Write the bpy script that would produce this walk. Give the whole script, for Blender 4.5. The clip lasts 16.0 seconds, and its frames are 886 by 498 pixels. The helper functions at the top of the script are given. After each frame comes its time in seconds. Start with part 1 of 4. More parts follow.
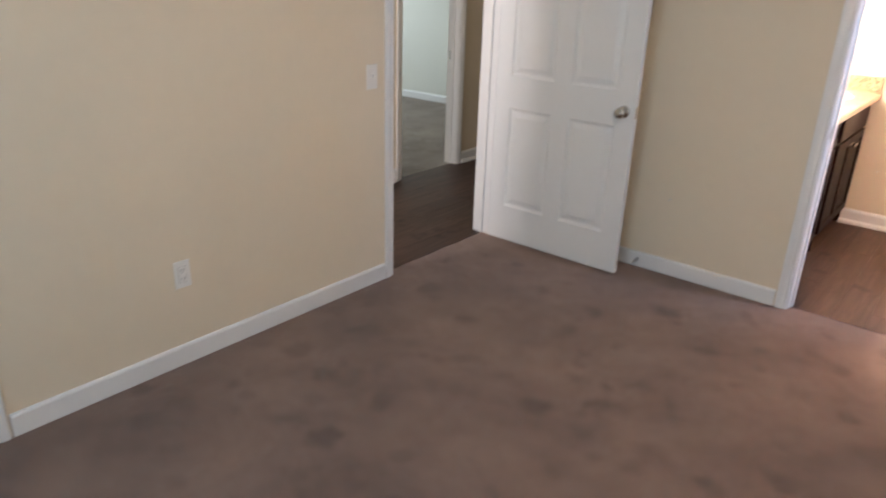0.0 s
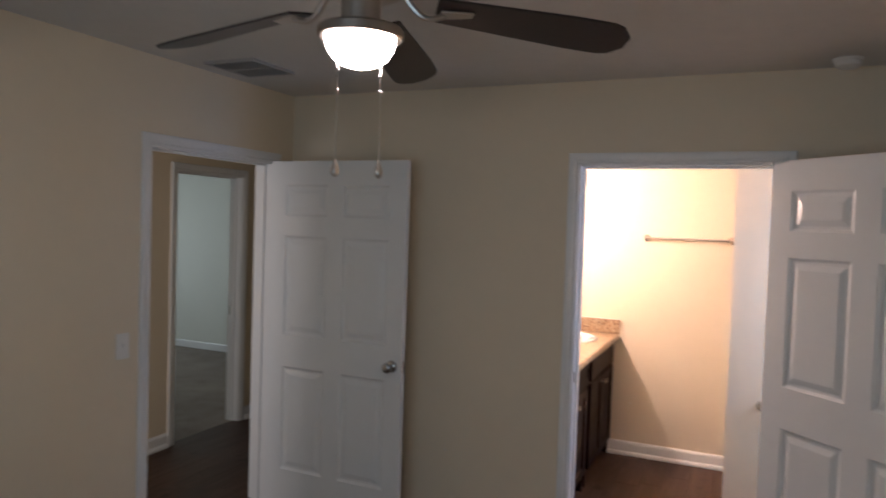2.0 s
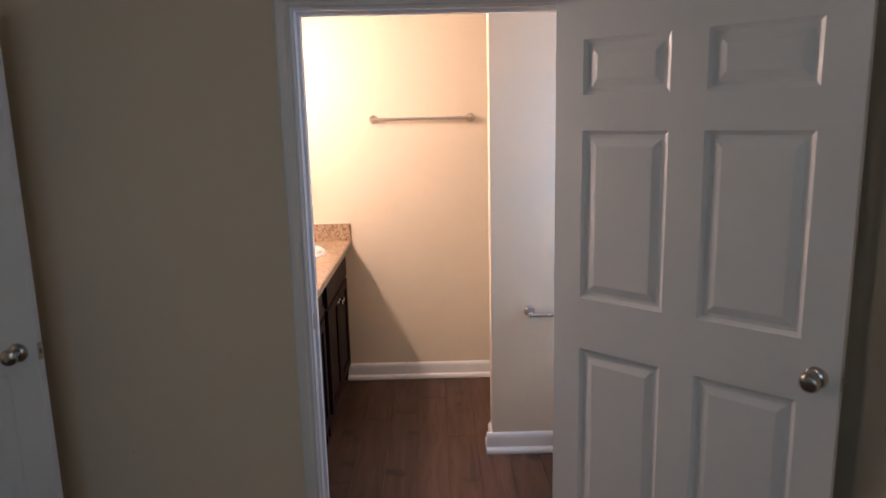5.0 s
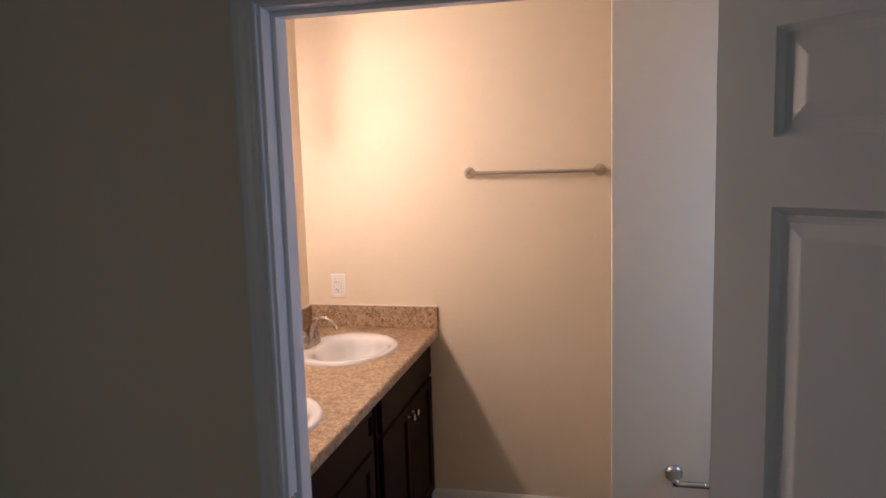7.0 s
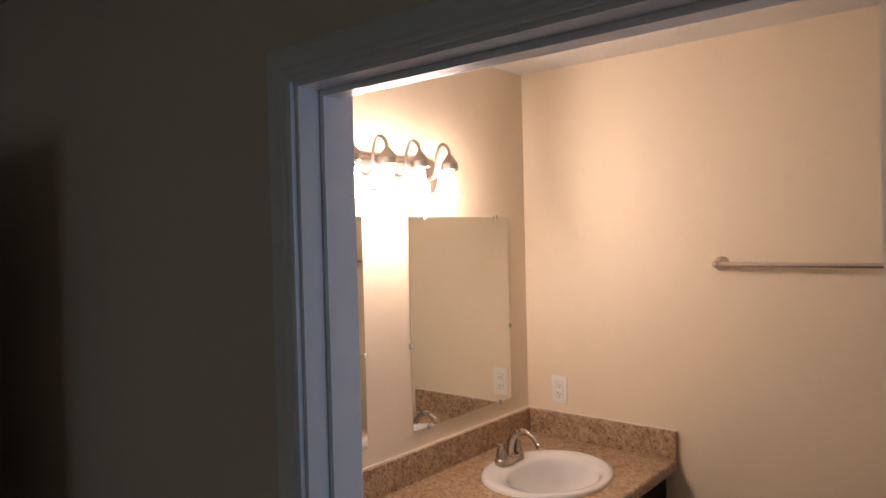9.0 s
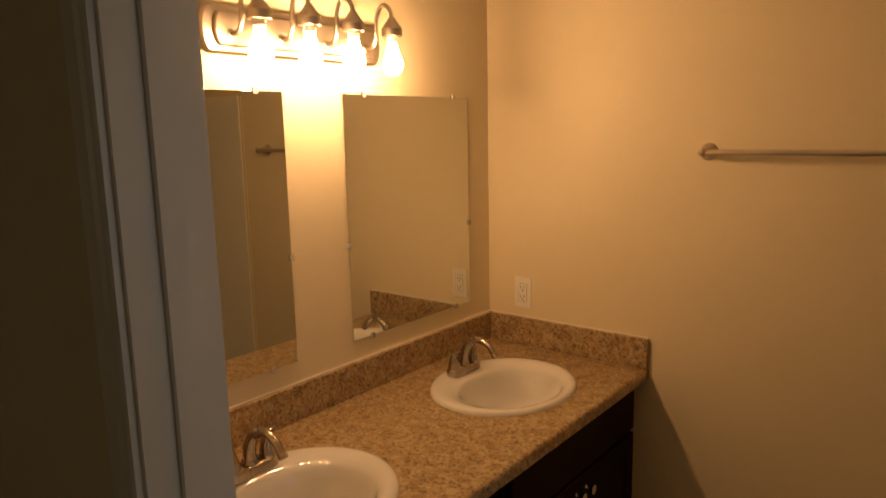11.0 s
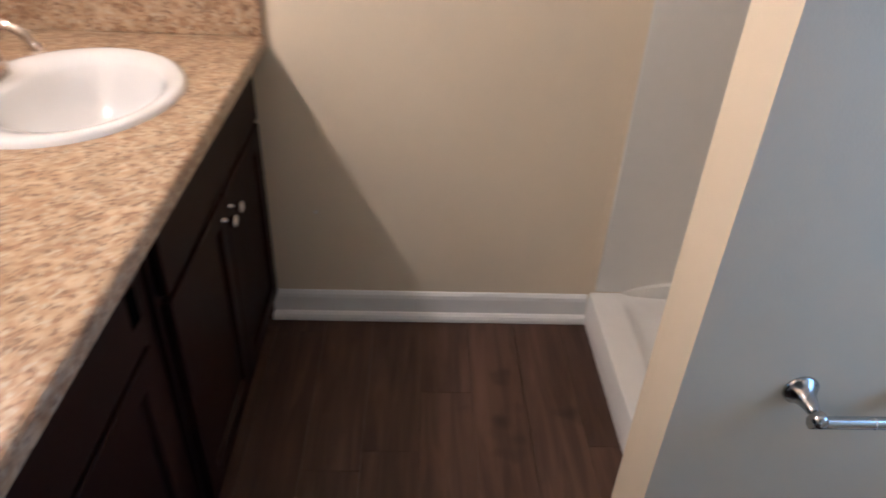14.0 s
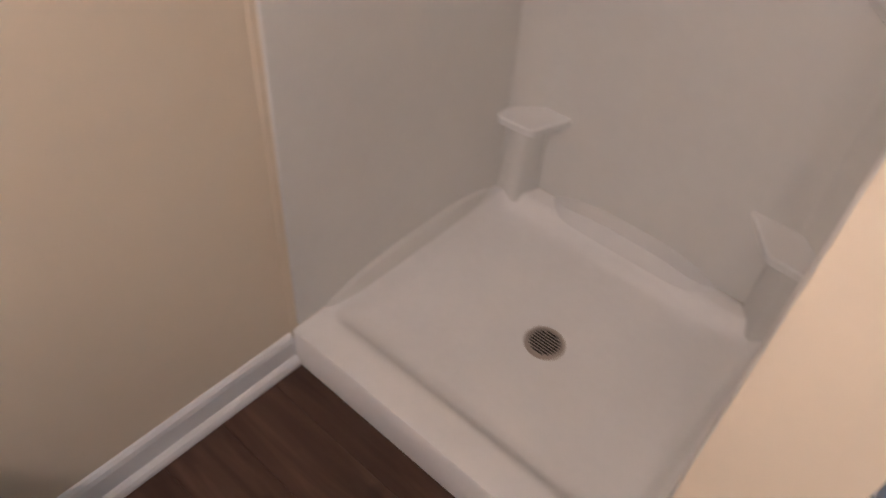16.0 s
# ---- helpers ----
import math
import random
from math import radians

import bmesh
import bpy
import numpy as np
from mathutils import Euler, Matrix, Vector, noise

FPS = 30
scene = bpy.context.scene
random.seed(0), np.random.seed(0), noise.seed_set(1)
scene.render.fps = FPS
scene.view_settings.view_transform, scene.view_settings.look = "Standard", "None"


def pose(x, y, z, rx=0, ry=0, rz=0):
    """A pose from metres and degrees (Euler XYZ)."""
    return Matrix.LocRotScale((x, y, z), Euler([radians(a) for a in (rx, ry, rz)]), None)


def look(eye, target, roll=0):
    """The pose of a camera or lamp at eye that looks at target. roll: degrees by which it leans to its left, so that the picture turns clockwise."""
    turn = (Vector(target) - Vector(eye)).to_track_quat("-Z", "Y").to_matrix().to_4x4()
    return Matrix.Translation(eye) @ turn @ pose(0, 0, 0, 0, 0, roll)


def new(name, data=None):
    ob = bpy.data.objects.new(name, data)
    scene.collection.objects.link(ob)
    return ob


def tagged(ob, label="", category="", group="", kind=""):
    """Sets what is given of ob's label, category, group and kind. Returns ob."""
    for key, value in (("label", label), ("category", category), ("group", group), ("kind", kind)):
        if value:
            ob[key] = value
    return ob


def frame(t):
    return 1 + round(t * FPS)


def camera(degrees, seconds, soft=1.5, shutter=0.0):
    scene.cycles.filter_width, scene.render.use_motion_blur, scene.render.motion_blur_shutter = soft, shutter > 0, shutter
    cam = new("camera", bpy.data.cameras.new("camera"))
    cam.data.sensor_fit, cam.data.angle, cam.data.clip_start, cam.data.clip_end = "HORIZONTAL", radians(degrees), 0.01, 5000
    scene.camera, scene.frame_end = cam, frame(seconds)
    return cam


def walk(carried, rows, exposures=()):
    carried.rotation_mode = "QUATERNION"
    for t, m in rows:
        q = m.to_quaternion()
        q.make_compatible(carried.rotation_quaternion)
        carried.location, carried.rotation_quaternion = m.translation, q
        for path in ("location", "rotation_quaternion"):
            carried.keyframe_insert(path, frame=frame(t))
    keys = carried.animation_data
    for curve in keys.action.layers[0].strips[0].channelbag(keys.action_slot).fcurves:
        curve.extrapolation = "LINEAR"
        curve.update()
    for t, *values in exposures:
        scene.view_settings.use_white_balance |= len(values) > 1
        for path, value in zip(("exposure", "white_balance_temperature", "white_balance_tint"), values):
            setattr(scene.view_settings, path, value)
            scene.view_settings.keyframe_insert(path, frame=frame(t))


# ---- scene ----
cam = camera(65.3, 16.0, shutter=0.4)
PATH = [
    (0, (2.448, -3.672, 1.589), (1.279, -2.231, 0.842), 1.9),
    (0.5, (2.607, -3.606, 1.624), (1.507, -2.025, 1.083), 1.5),
    (1, (2.622, -3.561, 1.681), (1.565, -1.88, 1.435), 0.2),
    (1.5, (2.669, -3.566, 1.703), (1.6, -1.876, 1.662), 1.7),
    (2, (2.611, -3.534, 1.711), (1.798, -1.709, 1.637), 1.9),
    (2.5, (2.571, -3.362, 1.64), (1.929, -1.495, 1.305), 0.4),
    (3, (2.488, -3.206, 1.64), (2.059, -1.315, 1.145), 0.4),
    (3.5, (2.376, -3.123, 1.63), (2.346, -1.179, 1.152), 0.1),
    (3.7, (2.352, -3.074, 1.684), (2.349, -1.13, 1.212), -0.6),
    (5.8, (2.255, -1.955, 1.668), (2.262, 0.024, 1.413), -1.7),
    (6, (2.271, -1.834, 1.672), (2.167, 0.151, 1.449), -1.7),
    (6.5, (2.399, -1.584, 1.707), (1.999, 0.363, 1.489), -0.8),
    (7, (2.48, -1.36, 1.697), (2.041, 0.576, 1.454), -1.7),
    (7.5, (2.537, -1.14, 1.708), (2.038, 0.791, 1.562), -1.9),
    (8, (2.685, -0.998, 1.71), (1.692, 0.737, 1.639), -1.3),
    (8.2, (2.738, -0.948, 1.724), (1.657, 0.732, 1.65), -1.1),
    (10.3, (2.621, -0.455, 1.801), (1.214, 0.963, 1.813), -2.5),
    (10.5, (2.615, -0.434, 1.79), (1.269, 1.036, 1.649), -1.7),
    (11, (2.597, -0.392, 1.74), (1.366, 1.146, 1.397), -1.2),
    (11.5, (2.562, -0.382, 1.699), (1.357, 1.126, 1.176), 0.2),
    (12, (2.511, -0.386, 1.63), (1.561, 1.216, 0.903), 0.2),
    (12.5, (2.316, -0.394, 1.548), (1.848, 1.346, 0.678), -0.4),
    (13, (2.202, -0.354, 1.497), (2.073, 1.332, 0.429), 3.9),
    (13.5, (2.162, -0.204, 1.512), (2.034, 1.54, 0.54), 3.0),
    (14, (2.119, 0.038, 1.47), (2.202, 1.692, 0.348), 2.8),
    (14.5, (2.061, 0.315, 1.447), (2.605, 1.882, 0.33), 5.8),
    (15, (2.05, 0.61, 1.435), (2.56, 2.055, 0.14), 6.0),
    (15.5, (2.12, 0.76, 1.45), (2.878, 2.082, 0.138), 5.2),
    (16, (2.075, 0.878, 1.452), (3.206, 1.762, 0.061), 5.1),
]
EXPOSURES = [  # seconds, stops, kelvin, tint
    (0, 1.36, 5900, 18), (0.5, 0.63, 6100, 16), (1, 0.08, 5900, 18), (1.5, -0.06, 5800, 18), (2.5, -0.04, 5850, 18), (3.5, -0.11, 6000, 19),
    (5.8, -0.83, 5500, 15), (6.5, -1.12, 5550, 15), (7, -1.37, 5600, 15), (8.2, -1.85, 5500, 13), (10.3, -2.12, 8200, 10), (10.7, -2.78, 15000, 15),
    (11.1, -2.65, 14500, 15), (11.5, -2.45, 6670, 6), (12, -1.56, 5270, 3), (12.5, -1.06, 5070, 2), (13.5, -0.82, 4720, 2), (14, -0.89, 4740, 3), (14.5, -0.8, 4770, 4),
    (15.5, -0.92, 5070, 7), (16, -1.03, 4870, 8)]
DAY_POWER, FAR_POWER, HALL_POWER = 11.0, 22.0, 12.0
BATH_FILL = 14.5
FAN_EMIT, BULB_EMIT = 50.0, 590.0
walk(cam, [(t, look(eye, target, roll)) for t, eye, target, roll in PATH],
     exposures=EXPOSURES)

# ---- world and light ----
world = bpy.data.worlds.new("world")
scene.world = world
world.use_nodes = True
wn = world.node_tree
sky = wn.nodes.new("ShaderNodeTexSky")
sky.sky_type, sky.sun_disc = "NISHITA", False
sky.sun_elevation, sky.sun_rotation = radians(38), radians(200)
wn.links.new(sky.outputs["Color"], wn.nodes["Background"].inputs["Color"])
wn.nodes["Background"].inputs["Strength"].default_value = 0.1


def window_light(name, m, w, h, power, colour):
    d = bpy.data.lights.new(name, "AREA")
    d.shape, d.size, d.size_y, d.energy, d.color = "RECTANGLE", w, h, power, colour
    ob = new(name, d)
    ob.matrix_world = m
    return ob


# skylight through the bedroom window (south) and the far room's window (west)
window_light("bedroom_window_light", pose(1.75, -4.63, 1.45, 90), 1.5, 1.2, DAY_POWER, (0.64, 0.88, 1.0))
window_light("far_room_window_light", pose(-5.22, 1.5, 1.4, 90, 0, -90), 1.5, 1.2, FAR_POWER, (0.88, 1.0, 0.96))
# Added lamp at the unseen hall end, brightening the jamb and hall wall.
window_light("hall_end_fill_light", pose(-0.685, -2.63, 1.45, 90), 0.6, 1.1, HALL_POWER, (1.0, 0.93, 0.86))
# Added blue fill for the partition and jamb, from an unseen opening.
window_light("bathroom_fill_light", pose(3.60, 0.43, 1.5, 90, 0, 90), 0.46, 0.84, BATH_FILL, (0.40, 0.615, 1.0))

# ---- materials ----


def material(name):
    m = bpy.data.materials.new(name)
    m.use_nodes = True
    n = m.node_tree
    return m, n, n.nodes["Principled BSDF"]


def noise_node(n, scale, detail=4.0, coord="Object", stretch=None, rough=0.6):
    tc = n.nodes.new("ShaderNodeTexCoord")
    out = tc.outputs[coord]
    if stretch:
        mp = n.nodes.new("ShaderNodeMapping")
        mp.inputs["Scale"].default_value = stretch
        n.links.new(out, mp.inputs["Vector"])
        out = mp.outputs["Vector"]
    t = n.nodes.new("ShaderNodeTexNoise")
    t.inputs["Scale"].default_value, t.inputs["Detail"].default_value = scale, detail
    t.inputs["Roughness"].default_value = rough
    n.links.new(out, t.inputs["Vector"])
    return t.outputs["Fac"]


def ramp(n, fac, stops):
    r = n.nodes.new("ShaderNodeValToRGB")
    e = r.color_ramp.elements
    for k, (p, c) in enumerate(stops):
        el = e[k] if k < 2 else e.new(p)
        el.position = p
        el.color = (*c, 1) if len(c) == 3 else c
    n.links.new(fac, r.inputs["Fac"])
    return r.outputs["Color"]


def mixed(n, fac, a, b, mode="MIX"):
    x = n.nodes.new("ShaderNodeMix")
    x.data_type, x.blend_type = "RGBA", mode
    for sock, v in ((x.inputs[0], fac), (x.inputs[6], a), (x.inputs[7], b)):
        if isinstance(v, (int, float)):
            sock.default_value = v
        elif isinstance(v, tuple):
            sock.default_value = (*v, 1)
        else:
            n.links.new(v, sock)
    return x.outputs[2]


def bump(n, p, height, strength, distance):
    b = n.nodes.new("ShaderNodeBump")
    b.inputs["Strength"].default_value, b.inputs["Distance"].default_value = strength, distance
    n.links.new(height, b.inputs["Height"])
    n.links.new(b.outputs["Normal"], p.inputs["Normal"])


def simple(name, colour, rough=0.5, metal=0.0, vary=0.06, scale=6.0, bump_scale=0.0, bump_d=0.001, coat=0.0, bump_s=0.3):
    """Painted or solid surface with a faint two-scale variation and a fine relief."""
    m, n, p = material(name)
    a = noise_node(n, scale, 5)
    f = noise_node(n, scale * 9, 3)
    lo = tuple(c * (1 - vary) for c in colour)
    hi = tuple(min(1, c * (1 + vary)) for c in colour)
    c1 = ramp(n, a, [(0.3, lo), (0.7, hi)])
    c2 = mixed(n, 0.35, c1, ramp(n, f, [(0.3, lo), (0.7, hi)]))
    n.links.new(c2, p.inputs["Base Color"])
    r = n.nodes.new("ShaderNodeMapRange")
    r.inputs["To Min"].default_value, r.inputs["To Max"].default_value = rough * 0.88, min(1, rough * 1.12)
    n.links.new(a, r.inputs["Value"])
    n.links.new(r.outputs["Result"], p.inputs["Roughness"])
    p.inputs["Metallic"].default_value = metal
    p.inputs["Coat Weight"].default_value = coat
    if bump_scale:
        bump(n, p, noise_node(n, bump_scale, 3), bump_s, bump_d)
    return m


def emitter(name, colour, strength):
    m, n, p = material(name)
    p.inputs["Base Color"].default_value = (0.9, 0.88, 0.84, 1)
    p.inputs["Emission Color"].default_value = (*colour, 1)
    p.inputs["Emission Strength"].default_value = strength
    return m


PAINT = simple("wall_paint", (0.75, 0.65, 0.488), 0.62, vary=0.025, scale=2.0, bump_scale=170, bump_d=0.0012, bump_s=0.35)
FAR_PAINT = simple("far_room_paint", (0.68, 0.68, 0.60), 0.65, vary=0.02, scale=2.0, bump_scale=170, bump_d=0.001)
CEILING = simple("ceiling_texture", (0.66, 0.64, 0.60), 0.9, vary=0.04, scale=14, bump_scale=70, bump_d=0.004, bump_s=0.6)
TRIM = simple("white_trim_paint", (0.78, 0.78, 0.76), 0.32, vary=0.02, scale=5, bump_scale=60, bump_d=0.0004)
DOOR_PAINT = simple("white_door_paint", (0.76, 0.775, 0.76), 0.34, vary=0.02, scale=4, bump_scale=240, bump_d=0.0005)
NICKEL = simple("brushed_nickel", (0.56, 0.50, 0.44), 0.33, 1.0, vary=0.02, scale=8)
FAUCET_METAL = simple("dark_brushed_nickel", (0.43, 0.37, 0.32), 0.27, 1.0, vary=0.03, scale=10)
KNOB_METAL = simple("polished_nickel", (0.47, 0.45, 0.42), 0.2, 1.0, vary=0.03, scale=14)
CHROME = simple("polished_chrome", (0.78, 0.77, 0.76), 0.12, 1.0, vary=0.03, scale=20)
GLASS_BLACK = simple("dark_slot", (0.02, 0.02, 0.02), 0.6, vary=0.1)
SEAM = simple("grey_seam_plastic", (0.34, 0.32, 0.29), 0.6, vary=0.05)
# Near-black that stands for the shade inside a drawer-front recess.
RECESS_BLACK = simple("recess_shade_black", (0.0015, 0.0012, 0.001), 1.0, vary=0.1)
RECESS_BLACK.node_tree.nodes["Principled BSDF"].inputs["Specular IOR Level"].default_value = 0.02
PLASTIC = simple("white_plastic", (0.80, 0.78, 0.73), 0.35, vary=0.02, scale=30)
PORCELAIN = simple("white_porcelain", (0.75, 0.74, 0.72), 0.09, vary=0.012, scale=8, coat=0.4)
# Panels toned below shelves and pan, putting the uprights' shade into the colour.
PANEL = simple("shade_toned_panel_plastic", (0.74, 0.73, 0.685), 0.32, vary=0.03, scale=3, bump_scale=90, bump_d=0.0006, bump_s=0.3)
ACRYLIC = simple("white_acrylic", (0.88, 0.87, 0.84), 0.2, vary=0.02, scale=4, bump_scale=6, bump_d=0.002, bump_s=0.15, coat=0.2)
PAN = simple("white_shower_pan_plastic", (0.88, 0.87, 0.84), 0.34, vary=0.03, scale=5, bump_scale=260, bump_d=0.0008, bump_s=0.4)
ESPRESSO = simple("espresso_stained_wood", (0.0145, 0.0052, 0.0034), 0.5, vary=0.3, scale=9, bump_scale=60, bump_d=0.0004)
ESPRESSO.node_tree.nodes["Principled BSDF"].inputs["Specular IOR Level"].default_value = 0.10
BLADE = simple("dark_walnut_fan_blade", (0.028, 0.02, 0.016), 0.38, vary=0.25, scale=12)
VENT_METAL = simple("grey_vent_metal", (0.42, 0.41, 0.39), 0.5, vary=0.08, scale=20)
VENT_DARK = simple("vent_shadow_box", (0.05, 0.05, 0.05), 0.8, vary=0.2)
CAULK = simple("white_caulk", (0.74, 0.71, 0.65), 0.5, vary=0.05, scale=30)
SPRING = simple("door_stop_steel", (0.6, 0.6, 0.6), 0.3, 1.0, vary=0.05)
SHADE = emitter("lit_frosted_glass", (1.0, 0.85, 0.68), FAN_EMIT)
BULB = emitter("lit_bulb_glass", (1.0, 0.70, 0.52), BULB_EMIT)


def mirror_material():
    m, n, p = material("mirror_silver")
    p.inputs["Base Color"].default_value = (0.83, 0.85, 0.82, 1)
    p.inputs["Metallic"].default_value, p.inputs["Roughness"].default_value = 1.0, 0.015
    return m


def clear_material(name):
    m, n, p = material(name)
    p.inputs["Transmission Weight"].default_value, p.inputs["Roughness"].default_value = 1.0, 0.08
    p.inputs["IOR"].default_value = 1.45
    return m


MIRROR = mirror_material()
CLEAR = simple("clear_plastic_clip", (0.88, 0.87, 0.84), 0.12, vary=0.02)
CLEAR.node_tree.nodes["Principled BSDF"].inputs["Transmission Weight"].default_value = 0.55
GLASS = clear_material("window_glass")


def carpet_material(name, base, stain):
    m, n, p = material(name)
    big = noise_node(n, 1.9, 7, rough=0.68)
    mid = noise_node(n, 3.6, 3, rough=0.5)
    fine = noise_node(n, 420, 2)
    lo = tuple(c * 0.62 for c in base)
    hi = tuple(c * k for c, k in zip(base, (1.18, 1.26, 1.32)))
    c = ramp(n, big, [(0.34, lo), (0.66, hi)])
    blot = noise_node(n, 5.2, 2, rough=0.35)
    spots = ramp(n, mid, [(0.57, (0, 0, 0)), (0.72, (0.55, 0.55, 0.55))])
    where = ramp(n, noise_node(n, 2.3, 2), [(0.42, (0, 0, 0)), (0.58, (0.85, 0.85, 0.85))])
    f = mixed(n, 1.0, spots, where, "MULTIPLY")
    c = mixed(n, f, c, stain)
    tc = n.nodes.new("ShaderNodeTexCoord")
    wob = n.nodes.new("ShaderNodeTexNoise")
    wob.inputs["Scale"].default_value, wob.inputs["Detail"].default_value = 9.0, 3
    n.links.new(tc.outputs["Object"], wob.inputs["Vector"])
    shift = n.nodes.new("ShaderNodeVectorMath")
    shift.operation = "MULTIPLY_ADD"
    n.links.new(wob.outputs["Color"], shift.inputs[0])
    shift.inputs[1].default_value = (0.11, 0.11, 0.0)
    n.links.new(tc.outputs["Object"], shift.inputs[2])
    for size, r0, r1, depth in ((2.1, 0.08, 0.18, 0.70), (4.3, 0.10, 0.24, 0.30)):
        v = n.nodes.new("ShaderNodeTexVoronoi")
        v.voronoi_dimensions = "2D"
        v.inputs["Scale"].default_value = size
        n.links.new(shift.outputs[0], v.inputs["Vector"])
        sep = n.nodes.new("ShaderNodeSeparateColor")
        n.links.new(v.outputs["Color"], sep.inputs["Color"])
        near = ramp(n, v.outputs["Distance"], [(r0, (depth, depth, depth)), (r1, (0, 0, 0))])
        pick = ramp(n, sep.outputs["Red"], [(0.54, (0, 0, 0)), (0.72, (1, 1, 1))])
        c = mixed(n, mixed(n, 1.0, near, pick, "MULTIPLY"), c, stain)
    c = mixed(n, ramp(n, blot, [(0.64, (0, 0, 0)), (0.71, (0.5, 0.5, 0.5))]), c, stain)
    c = mixed(n, 0.55, c, ramp(n, fine, [(0.25, (0.35, 0.35, 0.35)), (0.75, (1, 1, 1))]), "MULTIPLY")
    n.links.new(c, p.inputs["Base Color"])
    p.inputs["Roughness"].default_value = 1.0
    p.inputs["Sheen Weight"].default_value = 0.25
    bump(n, p, fine, 0.9, 0.006)
    return m


CARPET = carpet_material("brown_cut_pile_carpet", (0.29, 0.170, 0.115), (0.10, 0.048, 0.028))
FAR_CARPET = carpet_material("taupe_carpet", (0.33, 0.25, 0.19), (0.22, 0.16, 0.12))


def plank_material(name, dark, light):
    m, n, p = material(name)
    info = n.nodes.new("ShaderNodeObjectInfo")
    tc = n.nodes.new("ShaderNodeTexCoord")
    off = n.nodes.new("ShaderNodeVectorMath")
    off.operation = "MULTIPLY_ADD"
    n.links.new(info.outputs["Random"], off.inputs[0])
    off.inputs[1].default_value = (31, 47, 11)
    n.links.new(tc.outputs["Object"], off.inputs[2])
    mp = n.nodes.new("ShaderNodeMapping")
    mp.inputs["Scale"].default_value = (9, 0.8, 3)
    n.links.new(off.outputs[0], mp.inputs["Vector"])
    g = n.nodes.new("ShaderNodeTexNoise")
    g.inputs["Scale"].default_value, g.inputs["Detail"].default_value, g.inputs["Distortion"].default_value = 3.0, 8, 0.9
    n.links.new(mp.outputs["Vector"], g.inputs["Vector"])
    c = ramp(n, g.outputs["Fac"], [(0.3, dark), (0.55, tuple((a + b) / 2 for a, b in zip(dark, light))), (0.75, light)])
    k = n.nodes.new("ShaderNodeTexNoise")
    k.inputs["Scale"].default_value = 5.5
    n.links.new(off.outputs[0], k.inputs["Vector"])
    knots = ramp(n, k.outputs["Fac"], [(0.64, (0, 0, 0)), (0.74, (0.8, 0.8, 0.8))])
    c = mixed(n, knots, c, tuple(a * 0.45 for a in dark))
    tone = ramp(n, info.outputs["Random"], [(0.0, (0.84, 0.83, 0.83)), (1.0, (1.10, 1.08, 1.07))])
    c = mixed(n, 1.0, c, tone, "MULTIPLY")
    n.links.new(c, p.inputs["Base Color"])
    p.inputs["Roughness"].default_value = 0.5
    p.inputs["Specular IOR Level"].default_value = 0.25
    bump(n, p, g.outputs["Fac"], 0.25, 0.0012)
    return m


PLANK = plank_material("dark_brown_vinyl_plank", (0.050, 0.0285, 0.0195), (0.106, 0.062, 0.043))


def laminate_material():
    m, n, p = material("granite_look_laminate")
    tc = n.nodes.new("ShaderNodeTexCoord")
    warp = n.nodes.new("ShaderNodeTexNoise")
    warp.inputs["Scale"].default_value = 60
    n.links.new(tc.outputs["Object"], warp.inputs["Vector"])
    mx = n.nodes.new("ShaderNodeVectorMath")
    mx.operation = "MULTIPLY_ADD"
    n.links.new(warp.outputs["Color"], mx.inputs[0])
    mx.inputs[1].default_value = (0.009, 0.009, 0.009)
    n.links.new(tc.outputs["Object"], mx.inputs[2])

    def cells(scale):
        v = n.nodes.new("ShaderNodeTexVoronoi")
        v.inputs["Scale"].default_value = scale
        n.links.new(mx.outputs[0], v.inputs["Vector"])
        s = n.nodes.new("ShaderNodeSeparateColor")
        n.links.new(v.outputs["Color"], s.inputs["Color"])
        return s.outputs["Red"], s.outputs["Green"]
    r1, g1 = cells(88)
    r2, g2 = cells(150)
    base = ramp(n, r1, [(0.0, (0.29, 0.172, 0.094)), (0.3, (0.365, 0.245, 0.142)), (0.7, (0.415, 0.30, 0.182)), (1.0, (0.46, 0.352, 0.232))])
    dark = ramp(n, r2, [(0.82, (0, 0, 0)), (0.86, (0.62, 0.62, 0.62))])
    c = mixed(n, dark, base, (0.10, 0.05, 0.028))
    coarse = ramp(n, noise_node(n, 62, 4, stretch=(1.0, 0.62, 1.0), rough=0.7), [(0.58, (0, 0, 0)), (0.64, (0.55, 0.55, 0.55))])
    c = mixed(n, coarse, c, (0.165, 0.085, 0.045))
    pale = ramp(n, g2, [(0.88, (0, 0, 0)), (0.90, (0.8, 0.8, 0.8))])
    c = mixed(n, pale, c, (0.46, 0.395, 0.295))
    drift = ramp(n, noise_node(n, 26, 3), [(0.32, (0.72, 0.66, 0.60)), (0.5, (1, 1, 1)), (0.7, (1.08, 1.06, 1.04))])
    c = mixed(n, 1.0, c, drift, "MULTIPLY")
    n.links.new(c, p.inputs["Base Color"])
    p.inputs["Roughness"].default_value = 0.3
    return m


LAMINATE = laminate_material()

# ---- mesh helpers ----


def mesh_object(name, bm, mat, smooth=False, angle=35):
    me = bpy.data.meshes.new(name)
    bmesh.ops.recalc_face_normals(bm, faces=bm.faces)
    if smooth:
        for f in bm.faces:
            f.smooth = True
        for e in bm.edges:
            if len(e.link_faces) == 2 and e.calc_face_angle(0) > radians(angle):
                e.smooth = False
    bm.to_mesh(me)
    bm.free()
    me.materials.append(mat)
    return new(name, me)


